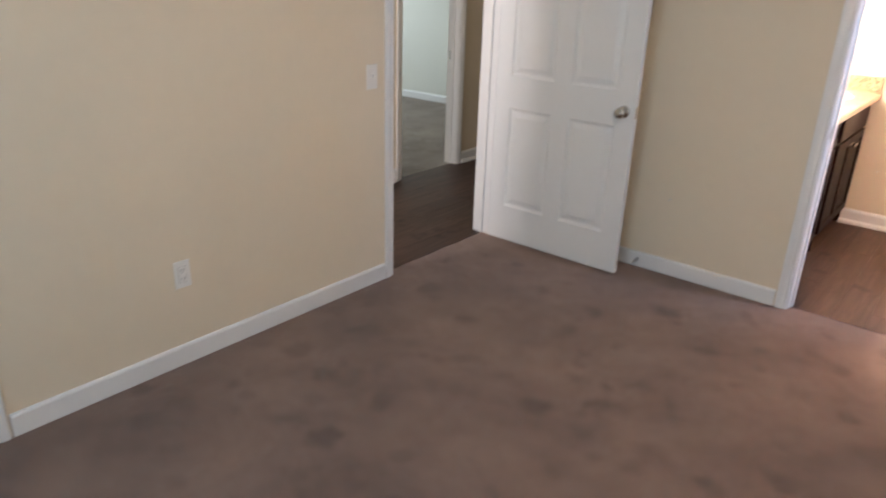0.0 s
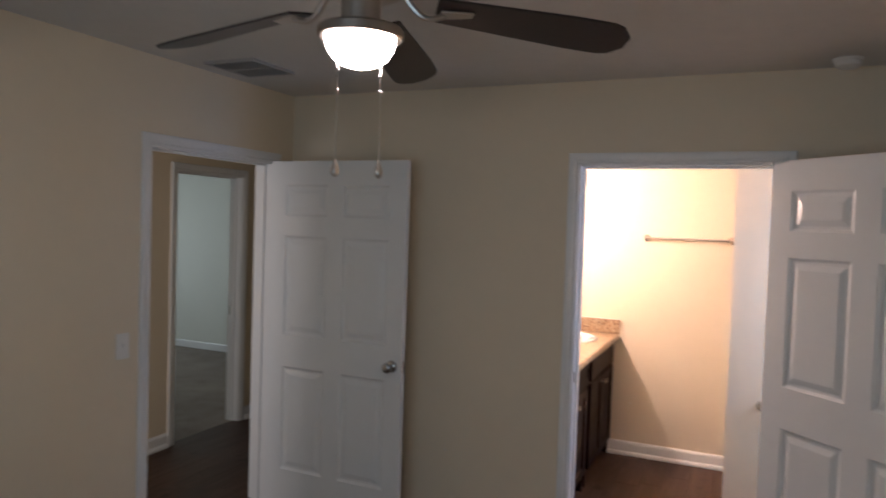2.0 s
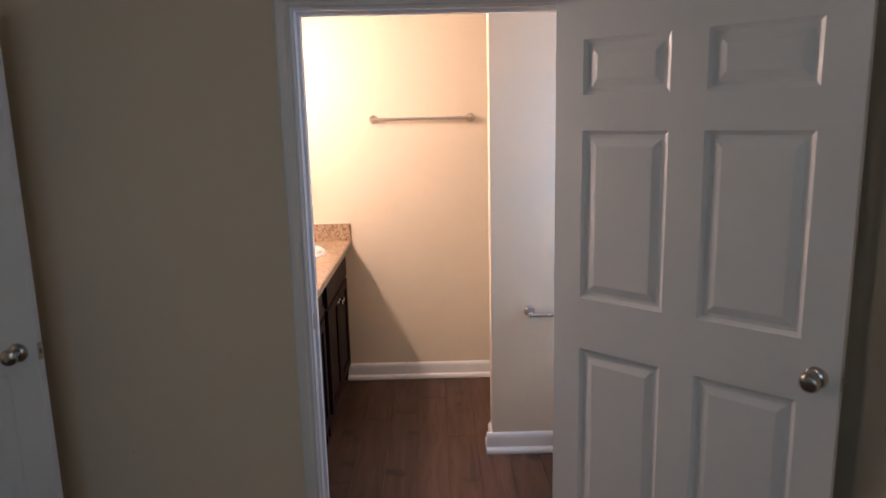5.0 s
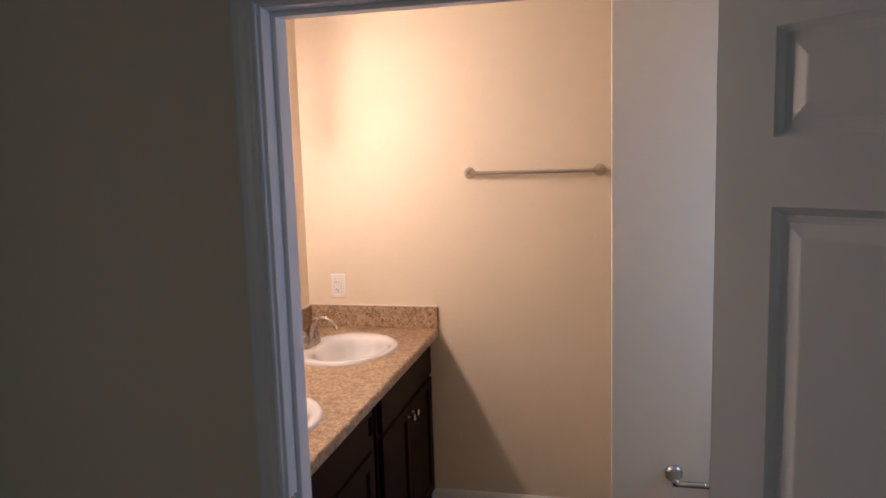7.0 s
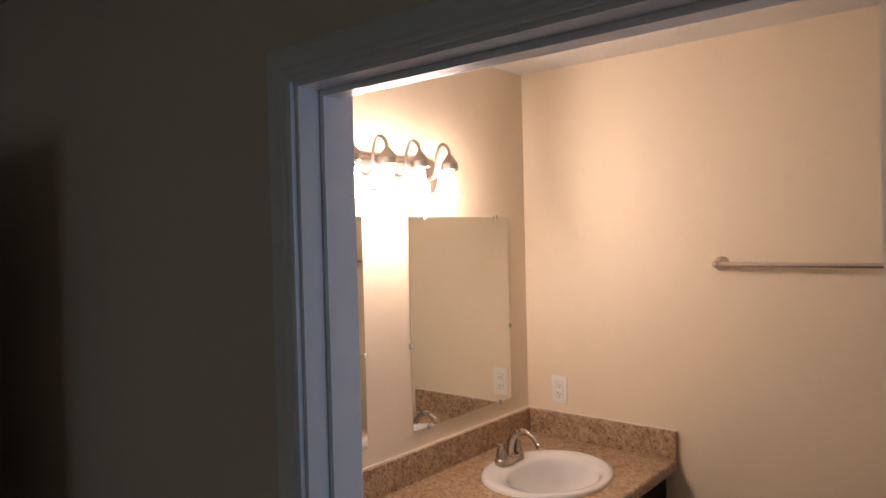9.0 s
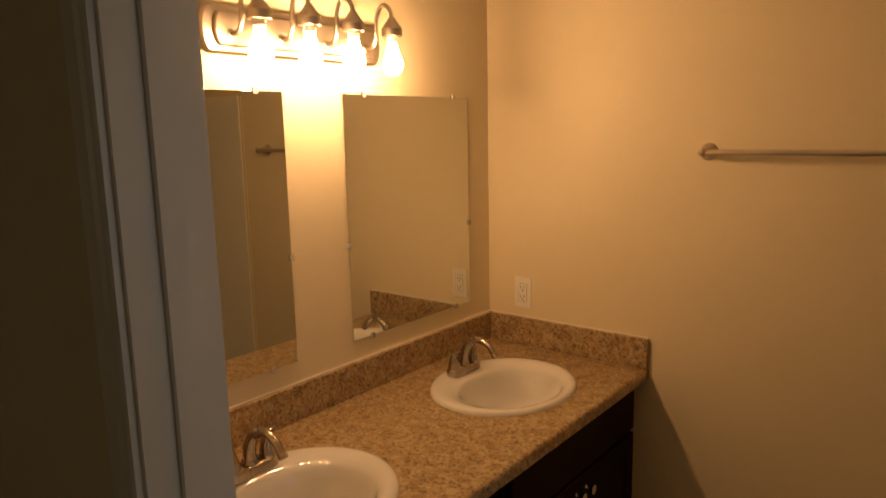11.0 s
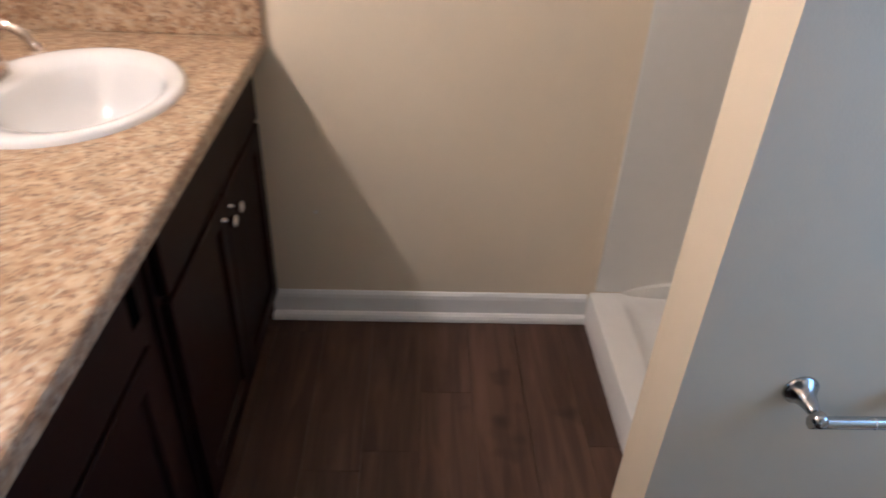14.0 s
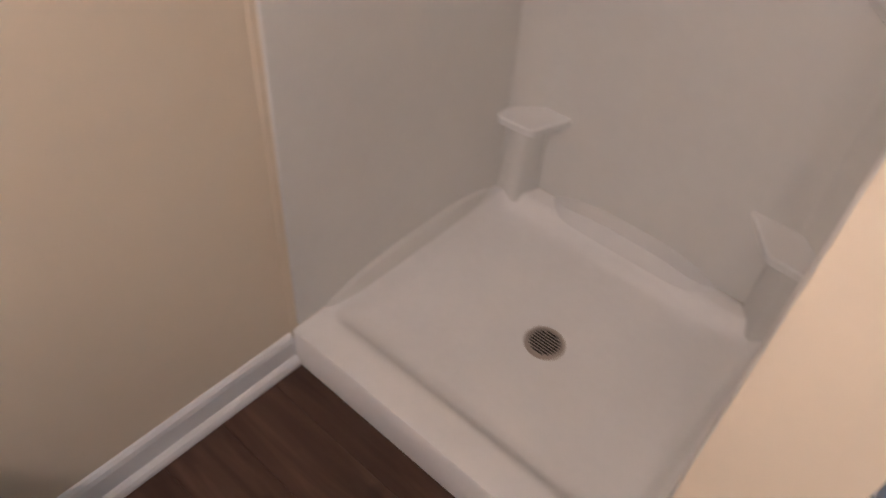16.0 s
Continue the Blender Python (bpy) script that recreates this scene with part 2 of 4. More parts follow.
def part(name, bm, mat, parent, label="", smooth=False, angle=35):
    ob = mesh_object(name, bm, mat, smooth, angle)
    ob.parent = parent
    if label:
        ob["label"] = label
    return ob


def thing(name, m, label, category, group="", kind=""):
    ob = new(name)
    ob.empty_display_size = 0.05
    ob.matrix_world = m
    return tagged(ob, label, category, group, kind)


def box(bm, x0, x1, y0, y1, z0, z1, bevel=0.0, seg=2):
    r = bmesh.ops.create_cube(bm, size=1.0, matrix=Matrix.LocRotScale(
        ((x0 + x1) / 2, (y0 + y1) / 2, (z0 + z1) / 2), None, (abs(x1 - x0), abs(y1 - y0), abs(z1 - z0))))
    if bevel:
        es = {e for v in r["verts"] for e in v.link_edges}
        bmesh.ops.bevel(bm, geom=list(es), offset=bevel, segments=seg, profile=0.5, affect="EDGES")
    return bm


def boxes(*bs, bevel=0.0):
    bm = bmesh.new()
    for b in bs:
        box(bm, *b, bevel=bevel)
    return bm


def lathe(bm, profile, seg=32, m=None, sx=1.0, sy=1.0, closed=True):
    """Revolves (radius, height) pairs round z; m places the result."""
    m = m or Matrix.Identity(4)
    rings = []
    for r, z in profile:
        rings.append([bm.verts.new(m @ Vector((r * sx * math.cos(a), r * sy * math.sin(a), z)))
                      for a in (2 * math.pi * k / seg for k in range(seg))])
    for a, b in zip(rings, rings[1:]):
        for k in range(seg):
            bm.faces.new((a[k], a[(k + 1) % seg], b[(k + 1) % seg], b[k]))
    if closed:
        bm.faces.new(rings[0][::-1])
        bm.faces.new(rings[-1])
    return bm


def tube(bm, points, radii, seg=14):
    """A round bar through the points, with a radius at each."""
    pts = [Vector(p) for p in points]
    rings, side = [], None
    for k, p in enumerate(pts):
        d = (pts[min(k + 1, len(pts) - 1)] - pts[max(k - 1, 0)]).normalized()
        if side is None:
            side = d.orthogonal().normalized()
        side = (side - d * side.dot(d)).normalized()
        up = d.cross(side)
        r = radii[k] if isinstance(radii, (list, tuple)) else radii
        rings.append([bm.verts.new(p + r * (math.cos(a) * side + math.sin(a) * up))
                      for a in (2 * math.pi * j / seg for j in range(seg))])
    for a, b in zip(rings, rings[1:]):
        for j in range(seg):
            bm.faces.new((a[j], a[(j + 1) % seg], b[(j + 1) % seg], b[j]))
    bm.faces.new(rings[0][::-1])
    bm.faces.new(rings[-1])
    return bm


def smooth_path(pts, n=6):
    """Catmull-Rom through the points."""
    p = [Vector(q) for q in pts]
    p = [2 * p[0] - p[1]] + p + [2 * p[-1] - p[-2]]
    out = []
    for a, b, c, d in zip(p, p[1:], p[2:], p[3:]):
        for k in range(n):
            t = k / n
            out.append(0.5 * (2 * b + (c - a) * t + (2 * a - 5 * b + 4 * c - d) * t * t + (3 * b - a - 3 * c + d) * t ** 3))
    return out + [p[-2]]


def extrude_profile(bm, profile, a, b, out):
    """A moulding from a to b (floor points); profile pairs are (away from the wall, up), out points away from the wall."""
    a, b, out = Vector(a), Vector(b), Vector(out)
    ra = [bm.verts.new(a + out * d + Vector((0, 0, h))) for d, h in profile]
    rb = [bm.verts.new(b + out * d + Vector((0, 0, h))) for d, h in profile]
    k = len(profile)
    for i in range(k):
        bm.faces.new((ra[i], ra[(i + 1) % k], rb[(i + 1) % k], rb[i]))
    bm.faces.new(ra[::-1])
    bm.faces.new(rb)
    return bm


def structure(name, bm, mat, label, category, smooth=False):
    return tagged(mesh_object(name, bm, mat, smooth), label, category, "", "structure")


# ---- plan ----
H = 2.46                       # ceiling
EAST, SOUTH = 3.58, -4.6       # east face in the bathroom, south face of the bedroom
BED_E = 3.50                   # east face in the bedroom
BX, BN = 1.07, 1.805            # bathroom's west and north faces
D1 = (1.784, 2.736)            # bathroom doorway, along x
D2 = (-1.11, -0.18)          # hall doorway, along y
D3 = (-3.93, -3.11)            # closet doorway, along y
DH = 2.045                     # doorway height
HALL = -1.25                  # hall's far face
D4 = (0.30, 1.03)             # doorway across the hall, along y
STUB_X, STUB_Y0, STUB_Y1 = 2.52, 0.768, 0.89

structure("wall_north", boxes((0, D1[0], 0, 0.12, 0, H), (D1[0], D1[1], 0, 0.12, DH, H), (D1[1], BED_E, 0, 0.12, 0, H), (BED_E, EAST, 0.06, 0.12, 0, H)),
          PAINT, "beige painted drywall with a bathroom doorway", "wall")
structure("wall_west", boxes((-0.12, 0, SOUTH, D3[0], 0, H), (-0.12, 0, D3[0], D3[1], DH, H), (-0.12, 0, D3[1], D2[0], 0, H),
                             (-0.12, 0, D2[0], D2[1], DH, H), (-0.12, 0, D2[1], 3.28, 0, H)),
          PAINT, "beige painted drywall with doorways to hall and closet", "wall")
structure("wall_east", boxes((BED_E, EAST + 0.12, SOUTH, 0.06, 0, H), (EAST, EAST + 0.12, 0.06, 0.17, 0, H), (EAST, EAST + 0.12, 0.17, 0.69, 0, 1.05), (EAST, EAST + 0.12, 0.17, 0.69, 1.95, H), (EAST, EAST + 0.12, 0.69, BN + 0.12, 0, H)), PAINT, "beige painted drywall behind the bathroom door", "wall")
structure("wall_south", boxes((-0.12, 1.0, SOUTH - 0.12, SOUTH, 0, H), (1.0, 2.5, SOUTH - 0.12, SOUTH, 0, 0.85),
                              (1.0, 2.5, SOUTH - 0.12, SOUTH, 2.05, H), (2.5, EAST + 0.12, SOUTH - 0.12, SOUTH, 0, H)),
          PAINT, "beige painted drywall with the bedroom window", "wall")
structure("wall_vanity", boxes((BX - 0.12, BX, 0.12, BN, 0, H)), PAINT, "cream painted drywall behind the vanity mirrors", "wall")
structure("wall_bath_north", boxes((BX - 0.12, EAST, BN, BN + 0.12, 0, H)), PAINT, "cream painted drywall with a towel bar", "wall")
structure("wall_partition", boxes((STUB_X, EAST, STUB_Y0, STUB_Y1, 0, H)), PAINT, "painted partition wall beside the shower", "wall")
structure("wall_hall_far", boxes((HALL - 0.12, HALL, -2.6, D4[0], 0, H), (HALL - 0.12, HALL, D4[0], D4[1], DH, H), (HALL - 0.12, HALL, D4[1], 3.28, 0, H)),
          PAINT, "beige hall wall with a doorway to another room", "wall")
structure("wall_hall_south", boxes((HALL, -1.05, -2.72, -2.6, 0, H), (-1.05, -0.32, -2.72, -2.6, 0, 0.85), (-1.05, -0.32, -2.72, -2.6, 2.05, H), (-0.32, -0.12, -2.72, -2.6, 0, H)), PAINT, "beige end wall of the hall with an added window opening", "wall")
structure("wall_far_room_north", boxes((-5.3, 0, 3.28, 3.4, 0, H)), FAR_PAINT, "pale painted wall of the room across the hall", "wall")
structure("wall_far_room_south", boxes((-5.3, HALL - 0.12, -1.02, -0.9, 0, H)), FAR_PAINT, "pale painted wall of the room across the hall", "wall")
structure("wall_far_room_west", boxes((-5.3, -5.18, -0.9, 0.7, 0, H), (-5.3, -5.18, 2.3, 3.28, 0, H), (-5.3, -5.18, 0.7, 2.3, 0, 0.8), (-5.3, -5.18, 0.7, 2.3, 2.05, H)),
          FAR_PAINT, "pale painted wall with a window", "wall")
structure("wall_closet", boxes((-0.86, -0.74, SOUTH, -2.8, 0, H)), PAINT, "plain back wall of the closet", "wall")
structure("ceiling", boxes((-5.3, EAST + 0.12, SOUTH - 0.12, 3.4, H, H + 0.1)), CEILING, "off-white textured drywall ceiling", "ceiling")


def carpet_sheet(x0, x1, y0, y1, nx, ny, amp):
    bm = bmesh.new()
    vs = [[bm.verts.new((x0 + (x1 - x0) * i / nx, y0 + (y1 - y0) * j / ny,
                         amp * (noise.noise(Vector((i * 0.37, j * 0.37, 3.1))) - 0.5))) for i in range(nx + 1)] for j in range(ny + 1)]
    for j in range(ny):
        for i in range(nx):
            bm.faces.new((vs[j][i], vs[j][i + 1], vs[j + 1][i + 1], vs[j + 1][i]))
    return bm


structure("floor_bedroom", carpet_sheet(-0.05, BED_E, SOUTH, 0.045, 60, 80, 0.004), CARPET,
          "worn brown cut-pile carpet with dark stains", "carpet", smooth=True)
structure("floor_far_room", carpet_sheet(-5.18, HALL - 0.05, -0.9, 3.28, 20, 20, 0.004), FAR_CARPET, "taupe carpet in the room across the hall", "carpet", smooth=True)
floor_bath = structure("floor_bath", boxes((BX, EAST, 0.045, BN, -0.05, -0.006)), GLASS_BLACK, "dark brown wood-look vinyl plank floor", "floor")
floor_hall = structure("floor_hall", boxes((HALL - 0.05, -0.05, -2.6, 3.28, -0.05, -0.006)), GLASS_BLACK, "dark wood-look vinyl plank hall floor", "floor")
structure("subfloor", boxes((-5.3, EAST + 0.12, SOUTH - 0.12, 3.4, -0.15, -0.05)), GLASS_BLACK, "concrete subfloor under the rooms", "floor")

# ---- trim ----
FLAT_BASE = [(0, 0), (0.013, 0), (0.013, 0.078), (0.009, 0.086), (0, 0.09)]
STEP_BASE = [(0, 0), (0.03, 0), (0.03, 0.012), (0.026, 0.022), (0.019, 0.028), (0.014, 0.03), (0.014, 0.082), (0.011, 0.094), (0.005, 0.102), (0, 0.105)]


def baseboard(a, b, out, profile, label):
    bm = extrude_profile(bmesh.new(), profile, (*a, 0.001), (*b, 0.001), (*out, 0))
    structure("baseboard", bm, TRIM, label, "baseboard")


CAS = 0.056
WB = "white painted baseboard along the carpet"
BB = "white painted baseboard with shoe moulding"
baseboard((0, D3[1] + CAS), (0, D2[0] - CAS), (1, 0), FLAT_BASE, WB)
baseboard((0, D2[1] + CAS), (0, -0.013), (1, 0), FLAT_BASE, WB)
baseboard((0, 0), (D1[0] - CAS, 0), (0, -1), FLAT_BASE, WB)
baseboard((D1[1] + CAS, 0), (BED_E, 0), (0, -1), FLAT_BASE, WB)
baseboard((BED_E, -0.013), (BED_E, SOUTH), (-1, 0), FLAT_BASE, WB)
baseboard((0, SOUTH), (BED_E, SOUTH), (0, 1), FLAT_BASE, WB)
baseboard((1.668, BN), (2.684, BN), (0, -1), STEP_BASE, BB)
baseboard((STUB_X - 0.03, STUB_Y0), (EAST, STUB_Y0), (0, -1), STEP_BASE, BB)
baseboard((STUB_X, STUB_Y0), (STUB_X, STUB_Y1), (-1, 0), STEP_BASE, BB)
baseboard((D1[1] + CAS, 0.12), (EAST, 0.12), (0, 1), STEP_BASE, BB)
baseboard((HALL, -2.6), (HALL, D4[0] - CAS), (1, 0), STEP_BASE, BB)
baseboard((HALL, D4[1] + CAS), (HALL, 3.28), (1, 0), STEP_BASE, BB)
baseboard((-0.12, D2[1] + CAS), (-0.12, 3.28), (-1, 0), STEP_BASE, BB)
baseboard((-5.18, 3.28), (HALL - 0.12, 3.28), (0, -1), FLAT_BASE, "white baseboard of the room across the hall")

CASING = [(0, 0), (0.010, 0), (0.012, 0.006), (0.009, 0.012), (0.010, 0.018), (0.014, 0.024), (0.016, 0.036), (0.016, 0.050), (0.013, CAS), (0, CAS)]


def door_casing(name, m, w, h, depth, label, stop_at=0.045):
    """Jambs, stops and moulded casing for an opening of width w from the origin along local x; wall goes to +y by depth. The front face is y = 0."""
    t = thing(name, m, label, "door frame", "", "structure")
    bm = bmesh.new()
    box(bm, -0.002, 0.016, 0.0, depth, 0, h)
    part("jamb", bm, TRIM, t)
    bm = bmesh.new()
    box(bm, w - 0.016, w + 0.002, 0.0, depth, 0, h)
    part("jamb", bm, TRIM, t)
    part("head_jamb", boxes((0.016, w - 0.016, 0.0, depth, h - 0.016, h + 0.002)), TRIM, t)
    s0, s1 = stop_at, stop_at + 0.034
    part("stop", boxes((0.016, 0.027, s0, s1, 0, h - 0.027), (w - 0.027, w - 0.016, s0, s1, 0, h - 0.027),
                       (0.016, w - 0.016, s0, s1, h - 0.027, h - 0.016)), TRIM, t)
    for y, sgn in ((0, -1), (depth, 1)):
        bm = bmesh.new()
        inner = 0.008
        # mitred frame, swept round the opening
        rows = []
        for d, u in CASING:
            o = u - inner
            rows.append([bm.verts.new((-o, y + sgn * d, 0.001)), bm.verts.new((-o, y + sgn * d, h + o)),
                         bm.verts.new((w + o, y + sgn * d, h + o)), bm.verts.new((w + o, y + sgn * d, 0.001))])
        k = len(rows)
        for i in range(k):
            for j in range(3):
                bm.faces.new((rows[i][j], rows[(i + 1) % k][j], rows[(i + 1) % k][j + 1], rows[i][j + 1]))
        bm.faces.new([r[0] for r in rows])
        bm.faces.new([r[3] for r in rows][::-1])
        part("casing", bm, TRIM, t)
    return t


f1 = door_casing("door_frame_1", pose(D1[0], 0, 0), D1[1] - D1[0], DH, 0.12, "white moulded frame of the bathroom doorway")
part("strike_plate", boxes((0.0155, 0.0175, 0.008, 0.036, 0.90, 0.96), bevel=0.0005), CHROME, f1, "small steel strike plate")
# a frame whose local x runs along +y and whose wall lies towards -x
ALONG_Y = lambda x, y: Matrix(((0, -1, 0, x), (1, 0, 0, y), (0, 0, 1, 0), (0, 0, 0, 1)))
f2 = door_casing("door_frame_2", ALONG_Y(0, D2[0]), D2[1] - D2[0], DH, 0.12, "white moulded frame of the hall doorway")
part("strike_plate", boxes((0.0155, 0.0175, 0.008, 0.036, 0.90, 0.96), bevel=0.0005), CHROME, f2, "small steel strike plate")
door_casing("door_frame_3", ALONG_Y(0, D3[0]), D3[1] - D3[0], DH, 0.12, "white moulded frame of the closet doorway")
f4 = door_casing("door_frame_4", ALONG_Y(HALL, D4[0]), D4[1] - D4[0], DH, 0.12, "white moulded frame across the hall", stop_at=0.05)
part("strike_plate", boxes((D4[1] - D4[0] - 0.0175, D4[1] - D4[0] - 0.0155, 0.084, 0.11, 0.89, 0.96)), CHROME, f4, "small steel strike plate")

# ---- six-panel doors ----


def panel_door(name, m, w, label):
    """Six-panel leaf: hinge edge on the local z axis, width along +x, thickness y from 0 to -0.035; faces both moulded."""
    h, th, z0 = 2.03, 0.035, 0.012
    t = thing(name, m, label, "door", "", "structure")
    k = w / 0.914
    xs = [0, 0.105 * k, 0.402 * k, 0.512 * k, 0.809 * k, w]
    zs = [z0, 0.235, 0.845, 1.03, 1.61, 1.725, 1.905, z0 + h]
    ring = [(0, 0), (0.004, 0.0035), (0.013, 0.009), (0.02, 0.0095)]
    bm = bmesh.new()
    fields = []
    for y, s in ((0.0, -1), (-th, 1)):
        for i in range(5):
            for j in range(7):
                a, b, c, d = xs[i], xs[i + 1], zs[j], zs[j + 1]
                if i in (1, 3) and j in (1, 3, 5):
                    loops = [[bm.verts.new((px, y + s * dep, pz)) for px, pz in
                              ((a + o, c + o), (b - o, c + o), (b - o, d - o), (a + o, d - o))] for o, dep in ring]
                    for p, q in zip(loops, loops[1:]):
                        for e in range(4):
                            bm.faces.new((p[e], p[(e + 1) % 4], q[(e + 1) % 4], q[e]))
                    fields.append((a + 0.02, b - 0.02, c + 0.02, d - 0.02, y, s))
                else:
                    bm.faces.new([bm.verts.new(v) for v in ((a, y, c), (b, y, c), (b, y, d), (a, y, d))])
    for (xa, xb) in ((0, 0), (w, w)):
        bm.faces.new([bm.verts.new(v) for v in ((xa, 0, z0), (xa, -th, z0), (xa, -th, z0 + h), (xa, 0, z0 + h))])
    for z in (z0, z0 + h):
        bm.faces.new([bm.verts.new(v) for v in ((0, 0, z), (w, 0, z), (w, -th, z), (0, -th, z))])
    bmesh.ops.remove_doubles(bm, verts=bm.verts, dist=0.0002)
    part("leaf", bm, DOOR_PAINT, t)
    for a, b, c, d, y, s in fields:
        bm = bmesh.new()
        prof = [(0, 0.0095), (0.006, 0.0092), (0.03, 0.0025), (0.034, 0.002)]
        loops = [[bm.verts.new((px, y + s * dep, pz)) for px, pz in
                  ((a + o, c + o), (b - o, c + o), (b - o, d - o), (a + o, d - o))] for o, dep in prof]
        for p, q in zip(loops, loops[1:]):
            for e in range(4):
                bm.faces.new((p[e], p[(e + 1) % 4], q[(e + 1) % 4], q[e]))
        bm.faces.new(loops[-1])
        part("panel", bm, DOOR_PAINT, t)
    for s, y in ((1, 0.0), (-1, -th)):
        bm = bmesh.new()
        mk = Matrix.Translation((w - 0.062, y, 0.925)) @ pose(0, 0, 0, -90 * s)
        lathe(bm, [(0.033, 0), (0.033, 0.004), (0.028, 0.010), (0.014, 0.014), (0.012, 0.030), (0.018, 0.034),
                   (0.0265, 0.043), (0.0285, 0.052), (0.026, 0.061), (0.017, 0.066), (0.006, 0.067)], 28, mk)
        part("knob", bm, KNOB_METAL, t, "polished nickel door knob", smooth=True, angle=50)
    part("latch_plate", boxes((w - 0.001, w + 0.0015, -0.029, -0.006, 0.895, 0.955), (w, w + 0.009, -0.023, -0.012, 0.917, 0.933)), NICKEL, t, "nickel latch plate and bolt")
    for z in (0.25, 1.08, 1.83):
        bm = boxes((-0.003, 0.0, -0.032, -0.002, z - 0.045, z + 0.045))
        lathe(bm, [(0.0055, z - 0.047), (0.0065, z - 0.045), (0.0065, z + 0.045), (0.0055, z + 0.047)], 12, Matrix.Translation((-0.004, 0.004, 0)))
        part("hinge", bm, NICKEL, t, "nickel butt hinge")
    return t


# the bathroom leaf stands open at 135 degrees into the bedroom; the hall leaf along the north wall
panel_door("door_1", pose(D1[1] - 0.026, -0.006, 0, 0, 0, -43.5), 0.935, "white six-panel door standing open beside the bathroom")
panel_door("door_2", pose(0.024, D2[1] - 0.012, 0, 0, 0, -0.6), 0.897, "white six-panel hall door standing open against the wall")
panel_door("door_3", ALONG_Y(-0.004, D3[0] + 0.018), D3[1] - D3[0] - 0.036, "white six-panel closet door, closed")

# ---- windows (behind the walk; bathroom and hall ones added for light) ----


def window(name, m, w, h, label):
    t = thing(name, m, label, "window", "", "structure")
    f = 0.045
    bm = boxes((0, f, 0, 0.07, 0, h), (w - f, w, 0, 0.07, 0, h), (f, w - f, 0, 0.07, 0, f), (f, w - f, 0, 0.07, h - f, h), (f, w - f, 0.01, 0.06, h / 2 - 0.02, h / 2 + 0.02))
    part("window_frame", bm, TRIM, t)
    part("window_sill", boxes((-0.04, w + 0.04, -0.10, 0.0, -0.025, 0.0), bevel=0.004), TRIM, t)
    for a, b in ((f, h / 2 - 0.02), (h / 2 + 0.02, h - f)):
        g = part("pane", boxes((f, w - f, 0.032, 0.037, a, b)), GLASS, t)
        g.visible_shadow = False
    return t


window("window_1", pose(2.5, SOUTH - 0.03, 0.85, 0, 0, 180), 1.5, 1.2, "white-framed bedroom window behind the walk")
# Unseen window, added to house the bathroom fill.
window("added_window_3", Matrix(((0, 1, 0, 3.61), (-1, 0, 0, 0.69), (0, 0, 1, 1.05), (0, 0, 0, 1))), 0.52, 0.9, "small white-framed window above the toilet, unseen, added to let in blue light")
window("window_2", ALONG_Y(-5.21, 0.7) @ pose(0, 0, 0.8), 1.6, 1.25, "white-framed window of the far room")

# Stand-in opening for whatever lights the hall; not a known window.
window("added_window_4", pose(-0.32, -2.63, 0.85, 0, 0, 180), 0.73, 1.2, "white-framed window, unseen, added at the end of the hall for light")

# ---- ceiling fan ----


